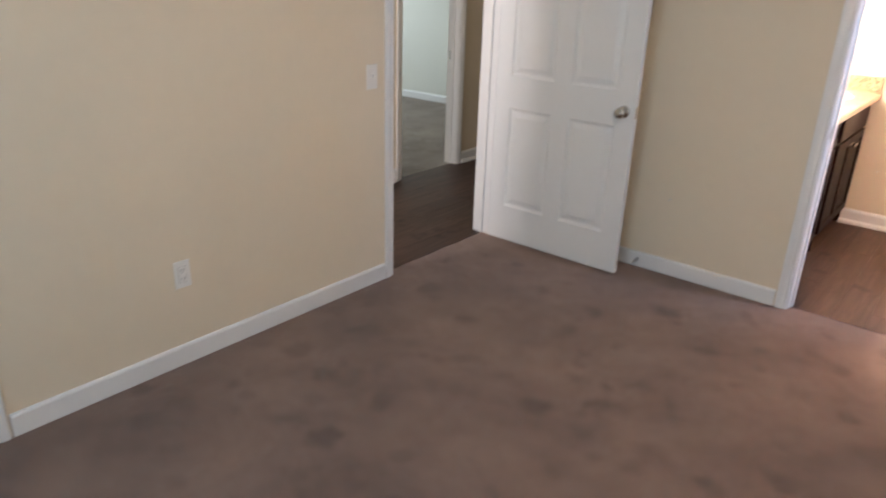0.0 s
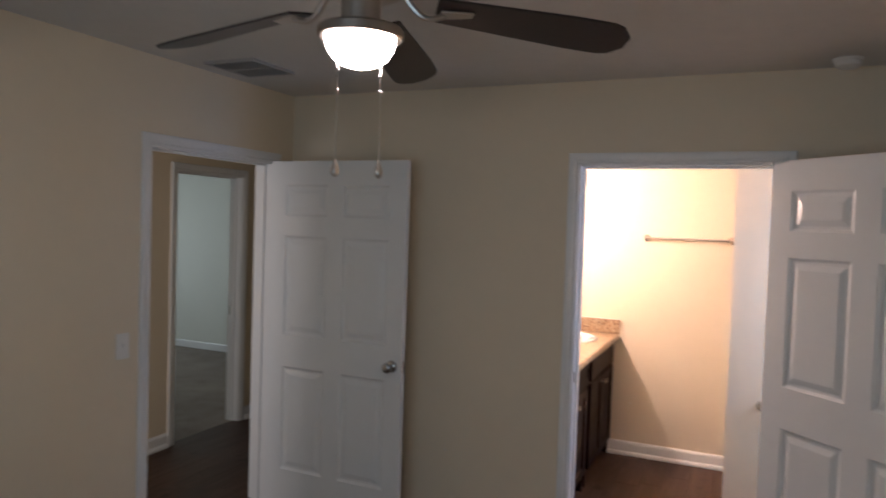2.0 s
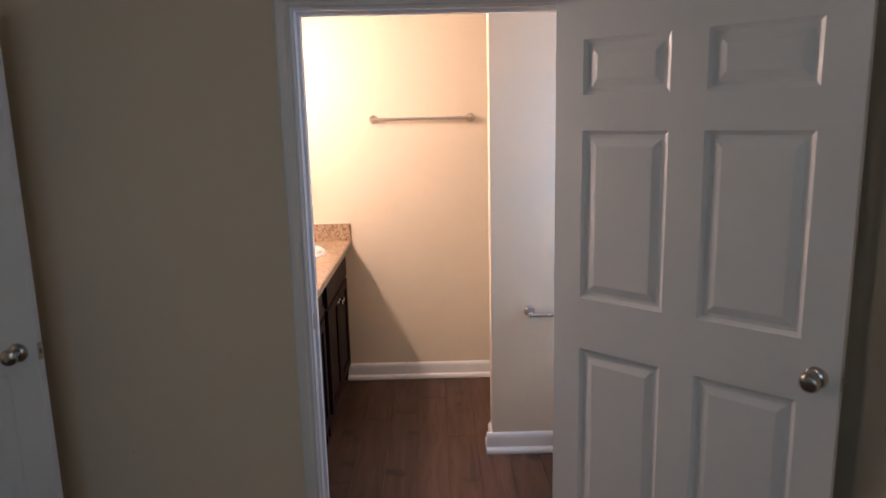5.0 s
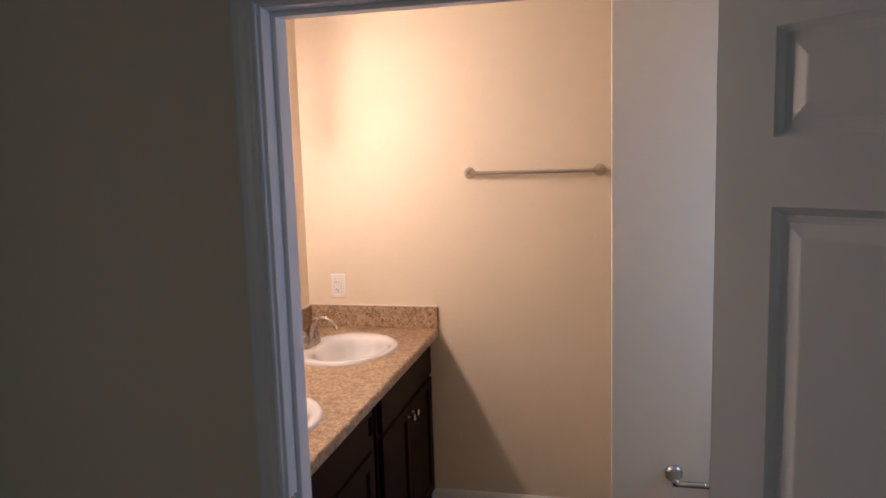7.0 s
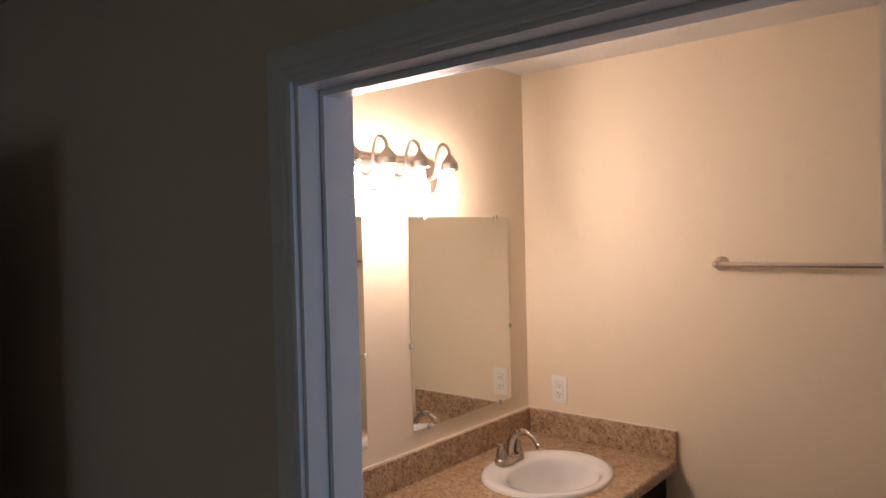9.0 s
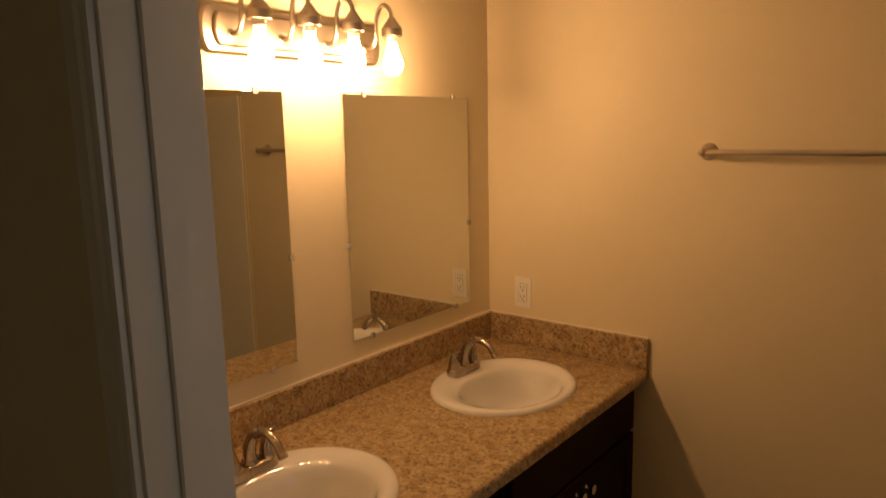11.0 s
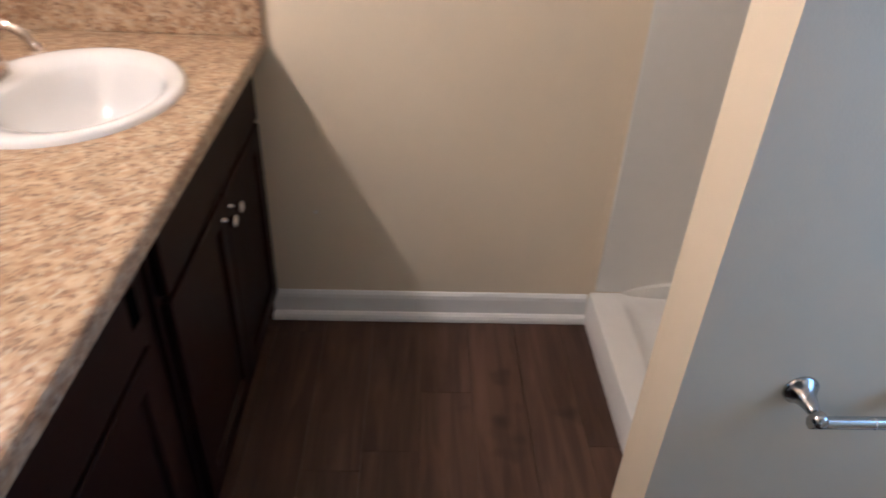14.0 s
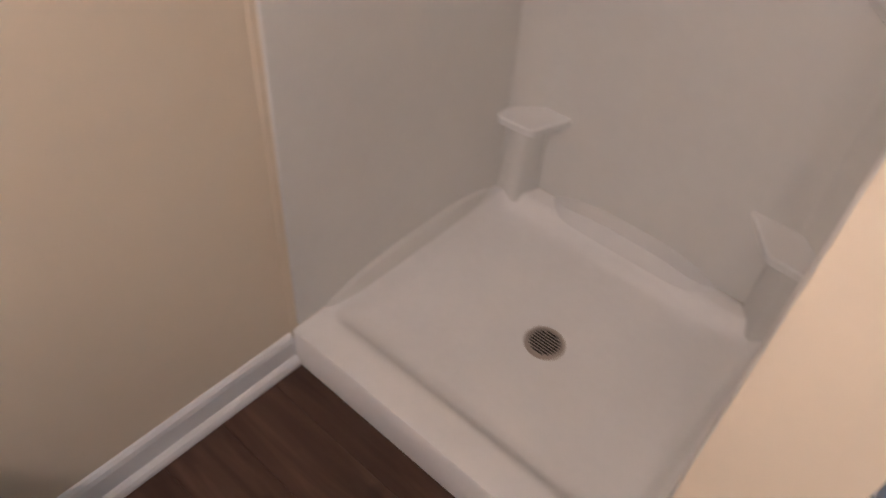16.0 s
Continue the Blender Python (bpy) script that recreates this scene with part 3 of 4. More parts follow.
def ceiling_fan(x, y):
    t = thing("ceiling_fan", pose(x, y, H - 0.03), "brushed nickel ceiling fan with dark blades and a lit bowl", "ceiling fan")
    part("canopy", lathe(bmesh.new(), [(0.075, 0.0295), (0.075, -0.02), (0.06, -0.045), (0.03, -0.055), (0.03, -0.075)], 36), NICKEL, t, smooth=True)
    part("motor", lathe(bmesh.new(), [(0.03, -0.06), (0.09, -0.068), (0.115, -0.085), (0.12, -0.125), (0.105, -0.15), (0.07, -0.165), (0.05, -0.168)], 40), NICKEL, t, smooth=True)
    part("switch_housing", lathe(bmesh.new(), [(0.05, -0.165), (0.05, -0.225), (0.046, -0.23), (0.046, -0.236)], 36), NICKEL, t, smooth=True)
    part("light_ring", lathe(bmesh.new(), [(0.046, -0.230), (0.103, -0.236), (0.108, -0.242), (0.108, -0.260), (0.104, -0.264), (0.094, -0.264)], 44), NICKEL, t, smooth=True)
    bowl = [(0.088, -0.252), (0.089, -0.270), (0.083, -0.291), (0.070, -0.311), (0.051, -0.326), (0.028, -0.334), (0.006, -0.336)]
    part("glass_bowl", lathe(bmesh.new(), bowl, 44), SHADE, t, "glowing frosted glass bowl", smooth=True)
    for a in (32, 104, 176, 248, 320):
        r = pose(0, 0, 0, 0, 0, a)
        bm = bmesh.new()
        pts = smooth_path([(0.10, 0, -0.135), (0.135, 0, -0.18), (0.17, 0, -0.2), (0.215, 0, -0.190)], 4)
        tube(bm, pts, 0.008, 8)
        box(bm, 0.20, 0.285, -0.028, 0.028, -0.190, -0.184, bevel=0.002)
        bmesh.ops.transform(bm, matrix=r, verts=bm.verts)
        part("blade_arm", bm, NICKEL, t, smooth=True)
        bm = bmesh.new()
        n = 18
        top, bot = [], []
        for k in range(n + 1):
            u = 0.19 + 0.51 * k / n
            e = 1 - max(0, (u - 0.63) / 0.07) ** 2.4
            half = (0.052 + 0.022 * min(1, (u - 0.19) / 0.35)) * max(0.12, e) ** 0.5
            sag = 0.045 * (u - 0.19) / 0.5
            for lst, z in ((top, -0.174 - sag), (bot, -0.180 - sag)):
                lst.append([bm.verts.new((u, s * half, z - s * half * 0.24)) for s in (-1, 1)])
        for k in range(n):
            for lst in (top, bot):
                bm.faces.new((lst[k][0], lst[k + 1][0], lst[k + 1][1], lst[k][1]))
            for s in (0, 1):
                bm.faces.new((top[k][s], top[k + 1][s], bot[k + 1][s], bot[k][s]))
        for k in (0, n):
            bm.faces.new((top[k][0], top[k][1], bot[k][1], bot[k][0]))
        bmesh.ops.transform(bm, matrix=r, verts=bm.verts)
        part("blade", bm, BLADE, t, "dark brown wooden blade")
    for s in (-1, 1):
        c = Vector((0.831, 0.556, 0)) * 0.055 * s
        bm = bmesh.new()
        tube(bm, [c + Vector((0, 0, -0.25)), c + Vector((0, 0, -0.575))], 0.002, 6)
        lathe(bm, [(0.002, -0.4), (0.0032, -0.397), (0.0032, -0.391), (0.002, -0.388)], 8, Matrix.Translation(c))
        part("pull_chain", bm, CHROME, t, "thin metal pull chain")
        bm = lathe(bmesh.new(), [(0.002, -0.565), (0.005, -0.573), (0.0105, -0.592), (0.0105, -0.601), (0.006, -0.609), (0.001, -0.611)], 14, Matrix.Translation(c))
        part("chain_fob", bm, NICKEL, t, "teardrop metal fob", smooth=True)


ceiling_fan(1.69, -2.02)


def ceiling_vent(cx, cy, w, l, halves):
    t = thing("ceiling_vent", pose(cx, cy, H), "grey metal slatted air vent in the ceiling", "vent", "ceiling vents")
    part("backing", boxes((-w / 2 + 0.012, w / 2 - 0.012, -l / 2 + 0.012, l / 2 - 0.012, -0.003, -0.001)), VENT_DARK, t)
    b = 0.016
    fr = [(-w / 2, w / 2, -l / 2, -l / 2 + b, -0.014, -0.0005), (-w / 2, w / 2, l / 2 - b, l / 2, -0.014, -0.0005),
          (-w / 2, -w / 2 + b, -l / 2 + b, l / 2 - b, -0.014, -0.0005), (w / 2 - b, w / 2, -l / 2 + b, l / 2 - b, -0.014, -0.0005)]
    if halves:
        fr.append((-w / 2 + b, w / 2 - b, -0.006, 0.006, -0.014, -0.0005))
    part("frame", boxes(*fr), VENT_METAL, t)
    n = int((l - 2 * b) / 0.018)
    for k in range(n):
        y = -l / 2 + b + (k + 0.5) * (l - 2 * b) / n
        bm = boxes((-w / 2 + b, w / 2 - b, -0.0075, 0.0075, -0.001, 0.0003))
        bmesh.ops.transform(bm, matrix=pose(0, y, -0.009, 38), verts=bm.verts)
        part("slat", bm, VENT_METAL, t)


ceiling_vent(0.37, -2.07, 0.13, 0.30, False)
ceiling_vent(0.29, -0.76, 0.30, 0.32, True)

det = thing("smoke_detector", pose(2.95, -0.16, H), "round white plastic smoke detector on the ceiling", "smoke detector")
part("base", lathe(bmesh.new(), [(0.06, 0), (0.06, -0.012), (0.05, -0.014)], 32), PLASTIC, det, smooth=True)
part("cover", lathe(bmesh.new(), [(0.052, -0.013), (0.05, -0.03), (0.035, -0.04), (0.01, -0.042)], 32), PLASTIC, det, smooth=True)


def outlet(m, label, switch=False):
    t = thing("light_switch" if switch else "wall_outlet", m, label, "switch" if switch else "outlet")
    part("cover_plate", boxes((-0.036, 0.036, -0.006, 0, -0.059, 0.059), bevel=0.0025), PLASTIC, t)
    if switch:
        part("rocker", boxes((-0.005, 0.005, -0.017, -0.006, -0.004, 0.012), bevel=0.001), PLASTIC, t)
        return
    r = part("receptacle", boxes((-0.0168, 0.0168, -0.0082, -0.005, -0.0335, 0.0335), bevel=0.0012), PLASTIC, t)
    part("seam", boxes((-0.0182, 0.0182, -0.0064, -0.0055, -0.0349, 0.0349)), SEAM, t)
    for z in (-0.0175, 0.0175):
        for x, hh in ((-0.0065, 0.0048), (0.0065, 0.0038)):
            part("slot", boxes((x - 0.0012, x + 0.0012, -0.0088, -0.0078, z + 0.002 - hh, z + 0.002 + hh)), GLASS_BLACK, r)
        part("slot", lathe(bmesh.new(), [(0.0026, 0), (0.0026, 0.0008)], 10, Matrix.Translation((0, -0.0080, z - 0.0085)) @ pose(0, 0, 0, 90)), GLASS_BLACK, r)
    for z in (-0.048, 0.048):
        part("screw", lathe(bmesh.new(), [(0.0032, 0), (0.0030, 0.0008), (0.001, 0.0010)], 12, Matrix.Translation((0, -0.0058, z)) @ pose(0, 0, 0, 90)), PLASTIC, t, smooth=True)


outlet(pose(0, -2.344, 0.405, 0, 0, 90), "white duplex outlet on the beige wall")
outlet(pose(0, -1.25, 1.10, 0, 0, 90), "white light switch beside the hall doorway", True)
outlet(pose(BED_E, -0.935, 0.42, 0, 0, -90), "white duplex outlet low on the wall")
outlet(pose(1.228, BN, 1.119), "white duplex outlet above the backsplash")


def door_stop(m, label):
    t = thing("door_stop", m, label, "door stop", "spring door stops")
    part("base", lathe(bmesh.new(), [(0.011, 0), (0.011, 0.003), (0.0085, 0.005)], 16, pose(0, 0, 0, 90)), SPRING, t)
    coil = tube(bmesh.new(), [(0.007 * math.cos(k * 0.7), -0.004 - 0.058 * k / 120, 0.007 * math.sin(k * 0.7)) for k in range(121)], 0.0014, 6)
    part("spring", coil, SPRING, t)
    part("tip", lathe(bmesh.new(), [(0.008, 0), (0.009, 0.006), (0.007, 0.013)], 14, Matrix.Translation((0, -0.061, 0)) @ pose(0, 0, 0, 90)), PLASTIC, t, "white rubber tip", smooth=True)


door_stop(pose(0.955, -0.013, 0.045), "small spring door stop on the baseboard behind the hall door")
door_stop(pose(BED_E - 0.013, -0.74, 0.045, 0, 0, -90), "small spring door stop on the baseboard behind the bathroom door")

# ---- vanity ----
CF = 1.73        # counter's front edge
CT = 0.918        # counter's top
SINKS = (0.52, 1.385)


def ellipse_hole(bm, x0, x1, y0, y1, z, cx, cy, rx, ry, seg=64):
    outer, inner = [], []
    for k in range(seg):
        a = 2 * math.pi * (k + 0.5) / seg
        c, s = math.cos(a), math.sin(a)
        tx = ((x1 if c > 0 else x0) - cx) / c
        ty = ((y1 if s > 0 else y0) - cy) / s
        q = min(tx, ty)
        outer.append(bm.verts.new((cx + q * c, cy + q * s, z)))
        inner.append(bm.verts.new((cx + rx * c, cy + ry * s, z)))
    for k in range(seg):
        j = (k + 1) % seg
        bm.faces.new((outer[k], outer[j], inner[j], inner[k]))
        a, b = outer[k].co, outer[j].co
        if abs(a.x - b.x) > 1e-6 and abs(a.y - b.y) > 1e-6:
            cor = bm.verts.new((x1 if max(a.x, b.x) > cx else x0, y1 if max(a.y, b.y) > cy else y0, z))
            bm.faces.new((outer[k], cor, outer[j]))


counter = thing("vanity_counter", pose(0, 0, 0), "speckled tan granite-look laminate vanity counter with backsplash", "counter")
bm = bmesh.new()
ym = sum(SINKS) / 2
FX = CF - 0.012
for (a, b), cy in zip(((0.122, ym), (ym, BN - 0.002)), SINKS):
    ellipse_hole(bm, BX + 0.001, FX, a, b, CT, 1.415, cy, 0.205, 0.238)
edge = [(FX, CT), (FX + 0.005, CT - 0.0008), (FX + 0.0095, CT - 0.0035), (CF, CT - 0.009), (CF, CT - 0.036), (CF - 0.004, CT - 0.041), (CF - 0.03, CT - 0.042)]
ea = [bm.verts.new((x, 0.122, z)) for x, z in edge]
eb = [bm.verts.new((x, BN - 0.002, z)) for x, z in edge]
for k in range(len(edge) - 1):
    bm.faces.new((ea[k], ea[k + 1], eb[k + 1], eb[k]))
part("worktop", bm, LAMINATE, counter)
part("backsplash", boxes((BX + 0.001, BX + 0.02, 0.122, BN - 0.002, CT + 0.0005, 1.024), bevel=0.002), LAMINATE, counter)
part("backsplash", boxes((BX + 0.0205, CF - 0.002, BN - 0.021, BN - 0.001, CT + 0.0005, 1.024), bevel=0.002), LAMINATE, counter)
part("caulk", boxes((BX, BX + 0.006, 0.122, BN - 0.006, 1.022, 1.027), (BX, CF - 0.004, BN - 0.006, BN, 1.022, 1.027)), CAULK, counter, "thin bead of white caulk")


def sink(cy):
    t = thing("bathroom_sink", pose(1.415, cy, CT), "white oval porcelain drop-in sink", "sink", "vanity sinks")
    bm = bmesh.new()
    rows = [(0.226, 0.258, 0, 0.0), (0.224, 0.256, 0, 0.007), (0.218, 0.250, 0, 0.012), (0.207, 0.240, 0.001, 0.0135), (0.188, 0.222, 0.008, 0.011),
            (0.160, 0.196, 0.024, 0.004), (0.152, 0.187, 0.027, -0.008), (0.145, 0.178, 0.028, -0.03), (0.132, 0.162, 0.026, -0.07), (0.105, 0.130, 0.018, -0.11),
            (0.065, 0.082, 0.008, -0.135), (0.022, 0.022, 0.0, -0.142)]
    seg, rings = 64, []
    for rx, ry, dx, z in rows:
        rings.append([bm.verts.new((dx + rx * math.cos(a), ry * math.sin(a), z)) for a in (2 * math.pi * k / seg for k in range(seg))])
    for a, b in zip(rings, rings[1:]):
        for k in range(seg):
            bm.faces.new((a[k], a[(k + 1) % seg], b[(k + 1) % seg], b[k]))
    part("basin", bm, PORCELAIN, t, smooth=True, angle=80)
    part("drain", lathe(bmesh.new(), [(0.024, -0.142), (0.022, -0.138), (0.017, -0.14), (0.004, -0.136)], 24), CHROME, t, "chrome drain stopper", smooth=True)


def faucet(cy):
    t = thing("faucet", pose(1.246, cy + 0.01, CT + 0.0122), "dark brushed nickel two-handle arc faucet", "faucet", "vanity faucets")
    bm = bmesh.new()
    rings = []
    for o, z in ((0.001, -0.003), (0.0, 0.004), (0.0, 0.016), (0.003, 0.021), (0.009, 0.0235)):
        ring = []
        for sgn in (1, -1):
            for k in range(9):
                q = radians(180 * k / 8) if sgn > 0 else radians(180 + 180 * k / 8)
                ring.append(bm.verts.new(((0.026 - o) * math.cos(q), sgn * 0.052 + (0.026 - o) * math.sin(q), z)))
        rings.append(ring)
    for p, q in zip(rings, rings[1:]):
        for k in range(len(p)):
            bm.faces.new((p[k], p[(k + 1) % len(p)], q[(k + 1) % len(p)], q[k]))
    bm.faces.new(rings[0][::-1])
    bm.faces.new(rings[-1])
    part("base_plate", bm, FAUCET_METAL, t, smooth=True, angle=50)
    part("spout_collar", lathe(bmesh.new(), [(0.022, 0.021), (0.022, 0.027), (0.0195, 0.031), (0.018, 0.034)], 24), FAUCET_METAL, t, smooth=True)
    pts = smooth_path([(0, 0, 0.026), (0.003, 0, 0.062), (0.025, 0, 0.101), (0.066, 0, 0.119), (0.106, 0, 0.105), (0.126, 0, 0.079)], 6)
    rr = [0.018 - 0.0075 * min(1, k / (len(pts) * 0.55)) for k in range(len(pts))]
    sp = part("spout", tube(bmesh.new(), pts, rr, 20), FAUCET_METAL, t, smooth=True, angle=60)
    part("aerator", lathe(bmesh.new(), [(0.0098, -0.008), (0.0115, -0.006), (0.0115, 0.004), (0.0105, 0.006)], 18,
                          Matrix.Translation((0.1285, 0, 0.0765)) @ pose(0, 0, 0, 0, -38)), FAUCET_METAL, sp, smooth=True)
    for sgn in (-1, 1):
        bm = lathe(bmesh.new(), [(0.0215, 0.021), (0.021, 0.027), (0.0175, 0.045), (0.0125, 0.062), (0.0095, 0.071), (0.0085, 0.074), (0.003, 0.077)], 24, Matrix.Translation((0, sgn * 0.052, 0)))
        h = part("handle", bm, FAUCET_METAL, t, smooth=True)
        pts = smooth_path([(0, sgn * 0.052, 0.069), (-0.003, sgn * 0.063, 0.077), (-0.006, sgn * 0.082, 0.084)], 4)
        part("lever", tube(bmesh.new(), pts, [0.0075] * 3 + [0.0062] * 3 + [0.0052] * (len(pts) - 6), 12), FAUCET_METAL, h, smooth=True, angle=60)
    part("lift_rod", lathe(bmesh.new(), [(0.0025, 0.02), (0.0025, 0.05), (0.0055, 0.054), (0.005, 0.06), (0.002, 0.062)], 12, Matrix.Translation((-0.02, 0, 0))), FAUCET_METAL, t, smooth=True)


for cy in SINKS:
    sink(cy)
    faucet(cy)


def shaker(y0, y1, z0, z1, x, th=0.019, rail=0.055):
    """Framed front facing +x, its back at x."""
    bm = bmesh.new()
    rings = [(0, 0), (0, th - 0.002), (0.002, th), (rail - 0.004, th), (rail, th - 0.003), (rail + 0.004, th - 0.011)]
    loops = [[bm.verts.new((x + d, yy, zz)) for yy, zz in ((y0 + o, z0 + o), (y1 - o, z0 + o), (y1 - o, z1 - o), (y0 + o, z1 - o))] for o, d in rings]
    for p, q in zip(loops, loops[1:]):
        for e in range(4):
            bm.faces.new((p[e], p[(e + 1) % 4], q[(e + 1) % 4], q[e]))
    bm.faces.new(loops[-1])
    bm.faces.new(loops[0][::-1])
    return bm


def vanity_cabinet(y0, y1, recess_shade=False):
    """Cabinet unit between y0 and y1 with a false drawer front over two doors."""
    x1 = 1.672
    t = thing("vanity_cabinet", pose(0, 0, 0), "espresso-stained two-door vanity cabinet under the counter", "cabinet", "vanity cabinets")
    for a, b in ((y0, y0 + 0.018), (y1 - 0.018, y1)):
        part("side_panel", boxes((BX + 0.01, x1, a, b, 0, 0.875)), ESPRESSO, t)
    for a, b in ((0.09, 0.135), (0.67, 0.71), (0.83, 0.875)):
        part("face_rail", boxes((x1 - 0.02, x1, y0 + 0.018, y1 - 0.018, a, b)), ESPRESSO, t)
    part("back_panel", boxes((BX + 0.01, BX + 0.016, y0 + 0.018, y1 - 0.018, 0.1, 0.75)), ESPRESSO, t)
    part("bottom_panel", boxes((BX + 0.02, x1 - 0.022, y0 + 0.018, y1 - 0.018, 0.09, 0.105)), ESPRESSO, t)
    part("toe_kick", boxes((x1 - 0.075, x1 - 0.06, y0 + 0.018, y1 - 0.018, 0.0, 0.09)), ESPRESSO, t)
    df = part("drawer_front", boxes((x1 + 0.0005, x1 + 0.0195, y0 + 0.02, y1 - 0.02, 0.70, 0.855), bevel=0.004), ESPRESSO, t)
    # Flat plate, nothing is cut: the recess's darkness is its colour.
    if recess_shade:
        part("recess_shade", boxes((x1 + 0.0185, x1 + 0.0202, y1 - 0.062, y1 - 0.028, 0.752, 0.818)), RECESS_BLACK, df, "thin black plate painting a recess's shade on the drawer front")
    mid = (y0 + y1) / 2
    for a, b, ky in ((y0 + 0.02, mid - 0.002, mid - 0.031), (mid + 0.002, y1 - 0.02, mid + 0.031)):
        d = part("cabinet_door", shaker(a, b, 0.115, 0.685, x1 + 0.0005), ESPRESSO, t)
        k = lathe(bmesh.new(), [(0.0075, 0), (0.0055, 0.004), (0.005, 0.013), (0.012, 0.018), (0.0155, 0.023), (0.0145, 0.028), (0.008, 0.031), (0.002, 0.0315)], 20,
                  Matrix.Translation((x1 + 0.0195, ky, 0.636)) @ pose(0, 0, 0, 0, 90))
        part("cabinet_knob", k, CHROME, d, "polished nickel cabinet knob", smooth=True, angle=50)


vanity_cabinet(0.125, 0.915, True)
vanity_cabinet(0.985, BN - 0.004)
fil = thing("filler_panel", pose(0, 0, 0), "dark espresso filler strip between the vanity cabinets", "cabinet")
part("panel", boxes((1.64, 1.662, 0.9155, 0.9845, 0.0, 0.875)), ESPRESSO, fil)


def mirror(y0, y1, lean=0.0):
    z0, z1 = 1.091, 1.847
    t = thing("wall_mirror", pose(BX + 0.31 * math.sin(radians(abs(lean))), (y0 + y1) / 2, z0, 0, 0, lean), "frameless rectangular mirror held by clear clips", "mirror", "vanity mirrors")
    w, h = y1 - y0, z1 - z0
    part("mirror_glass", boxes((0.002, 0.0065, -w / 2, w / 2, 0, h), bevel=0.0008), MIRROR, t)
    for y, z in ((-w * 0.36, h), (w * 0.36, h), (-w * 0.36, 0), (w * 0.36, 0), (-w / 2, h * 0.4), (w / 2, h * 0.4)):
        bm = boxes((0.0, 0.011, y - 0.008, y + 0.008, z - 0.009, z + 0.009), bevel=0.003)
        part("clip", bm, CLEAR, t, "small clear plastic clip")


mirror(0.212, 0.825, -0.5)
mirror(1.053, 1.666)


def vanity_light(cy, cz):
    t = thing("vanity_light", pose(BX, cy, cz), "four-bulb nickel vanity light bar, all bulbs lit", "wall lamp")

    def oval_plate(w, h, x0, x1, x2, inset):
        bm = bmesh.new()
        loops = []
        for x, o in ((x0, 0), (x1, 0), (x2, inset)):
            pts = []
            for sgn in (1, -1):
                for k in range(13):
                    a = radians(-90 + 180 * k / 12) if sgn > 0 else radians(90 + 180 * k / 12)
                    pts.append((x, sgn * (w / 2 - h * 0.22) + (h * 0.22 - o) * math.cos(a), (h / 2 - o) * math.sin(a)))
            loops.append([bm.verts.new(p) for p in pts])
        n = len(loops[0])
        for p, q in zip(loops, loops[1:]):
            for k in range(n):
                bm.faces.new((p[k], p[(k + 1) % n], q[(k + 1) % n], q[k]))
        bm.faces.new(loops[-1])
        return bm
    part("back_plate", oval_plate(0.62, 0.118, 0.001, 0.012, 0.018, 0.006), NICKEL, t, smooth=True)
    part("raised_plate", oval_plate(0.555, 0.082, 0.017, 0.024, 0.028, 0.004), NICKEL, t, smooth=True)
    for k in range(4):
        y = (k - 1.5) * 0.155
        c = Vector((0.125, y + 0.012, 0))
        pts = smooth_path([(0.026, y, -0.012), (0.055, y, -0.012), (0.072, y, 0.015), (0.076, y, 0.065), (0.09, y + 0.004, 0.098), (0.108, y + 0.008, 0.1), (0.123, y + 0.011, 0.082), (0.125, y + 0.012, 0.06)], 5)
        bm = tube(bmesh.new(), pts, 0.0062, 12)
        lathe(bm, [(0.013, 0), (0.012, 0.003), (0.007, 0.005)], 18, Matrix.Translation((0.026, y, -0.012)) @ pose(0, 0, 0, 0, 90))
        a = part("arm", bm, NICKEL, t, "curved gooseneck arm", smooth=True, angle=60)
        part("socket_cup", lathe(bmesh.new(), [(0.008, 0.066), (0.012, 0.06), (0.029, 0.036), (0.030, 0.034), (0.030, 0.014), (0.028, 0.012), (0.02, 0.012)], 28, Matrix.Translation(c)), NICKEL, t, smooth=True, angle=25)
        part("socket_thread", lathe(bmesh.new(), [(0.0165, 0.012), (0.0175, 0.008), (0.016, 0.004), (0.0175, 0.0), (0.016, -0.004), (0.014, -0.006)], 22, Matrix.Translation(c)), PLASTIC, t)
        part("bulb", lathe(bmesh.new(), [(0.013, -0.004), (0.0155, -0.018), (0.022, -0.036), (0.0285, -0.054), (0.030, -0.068), (0.026, -0.084), (0.015, -0.095), (0.003, -0.098)], 28, Matrix.Translation(c)), BULB, t, "glowing warm light bulb", smooth=True)


vanity_light(0.90, 1.992)


def rail_post(bm, x, z, y_wall, reach, r0, r1):
    """A flared round post standing out of the wall towards -y."""
    m = Matrix.Translation((x, y_wall, z)) @ pose(0, 0, 0, 90)
    lathe(bm, [(r0, 0), (r0, 0.003), (r0 * 0.9, 0.006), (r0 * 0.68, 0.013), (r0 * 0.52, 0.022), (r0 * 0.41, 0.034), (r1, 0.045), (r1 * 0.85, reach - 0.012), (r1 * 1.25, reach - 0.008), (r1 * 1.45, reach - 0.001), (r1 * 1.3, reach + 0.007), (r1 * 0.8, reach + 0.012), (r1 * 0.2, reach + 0.0135)], 26, m)


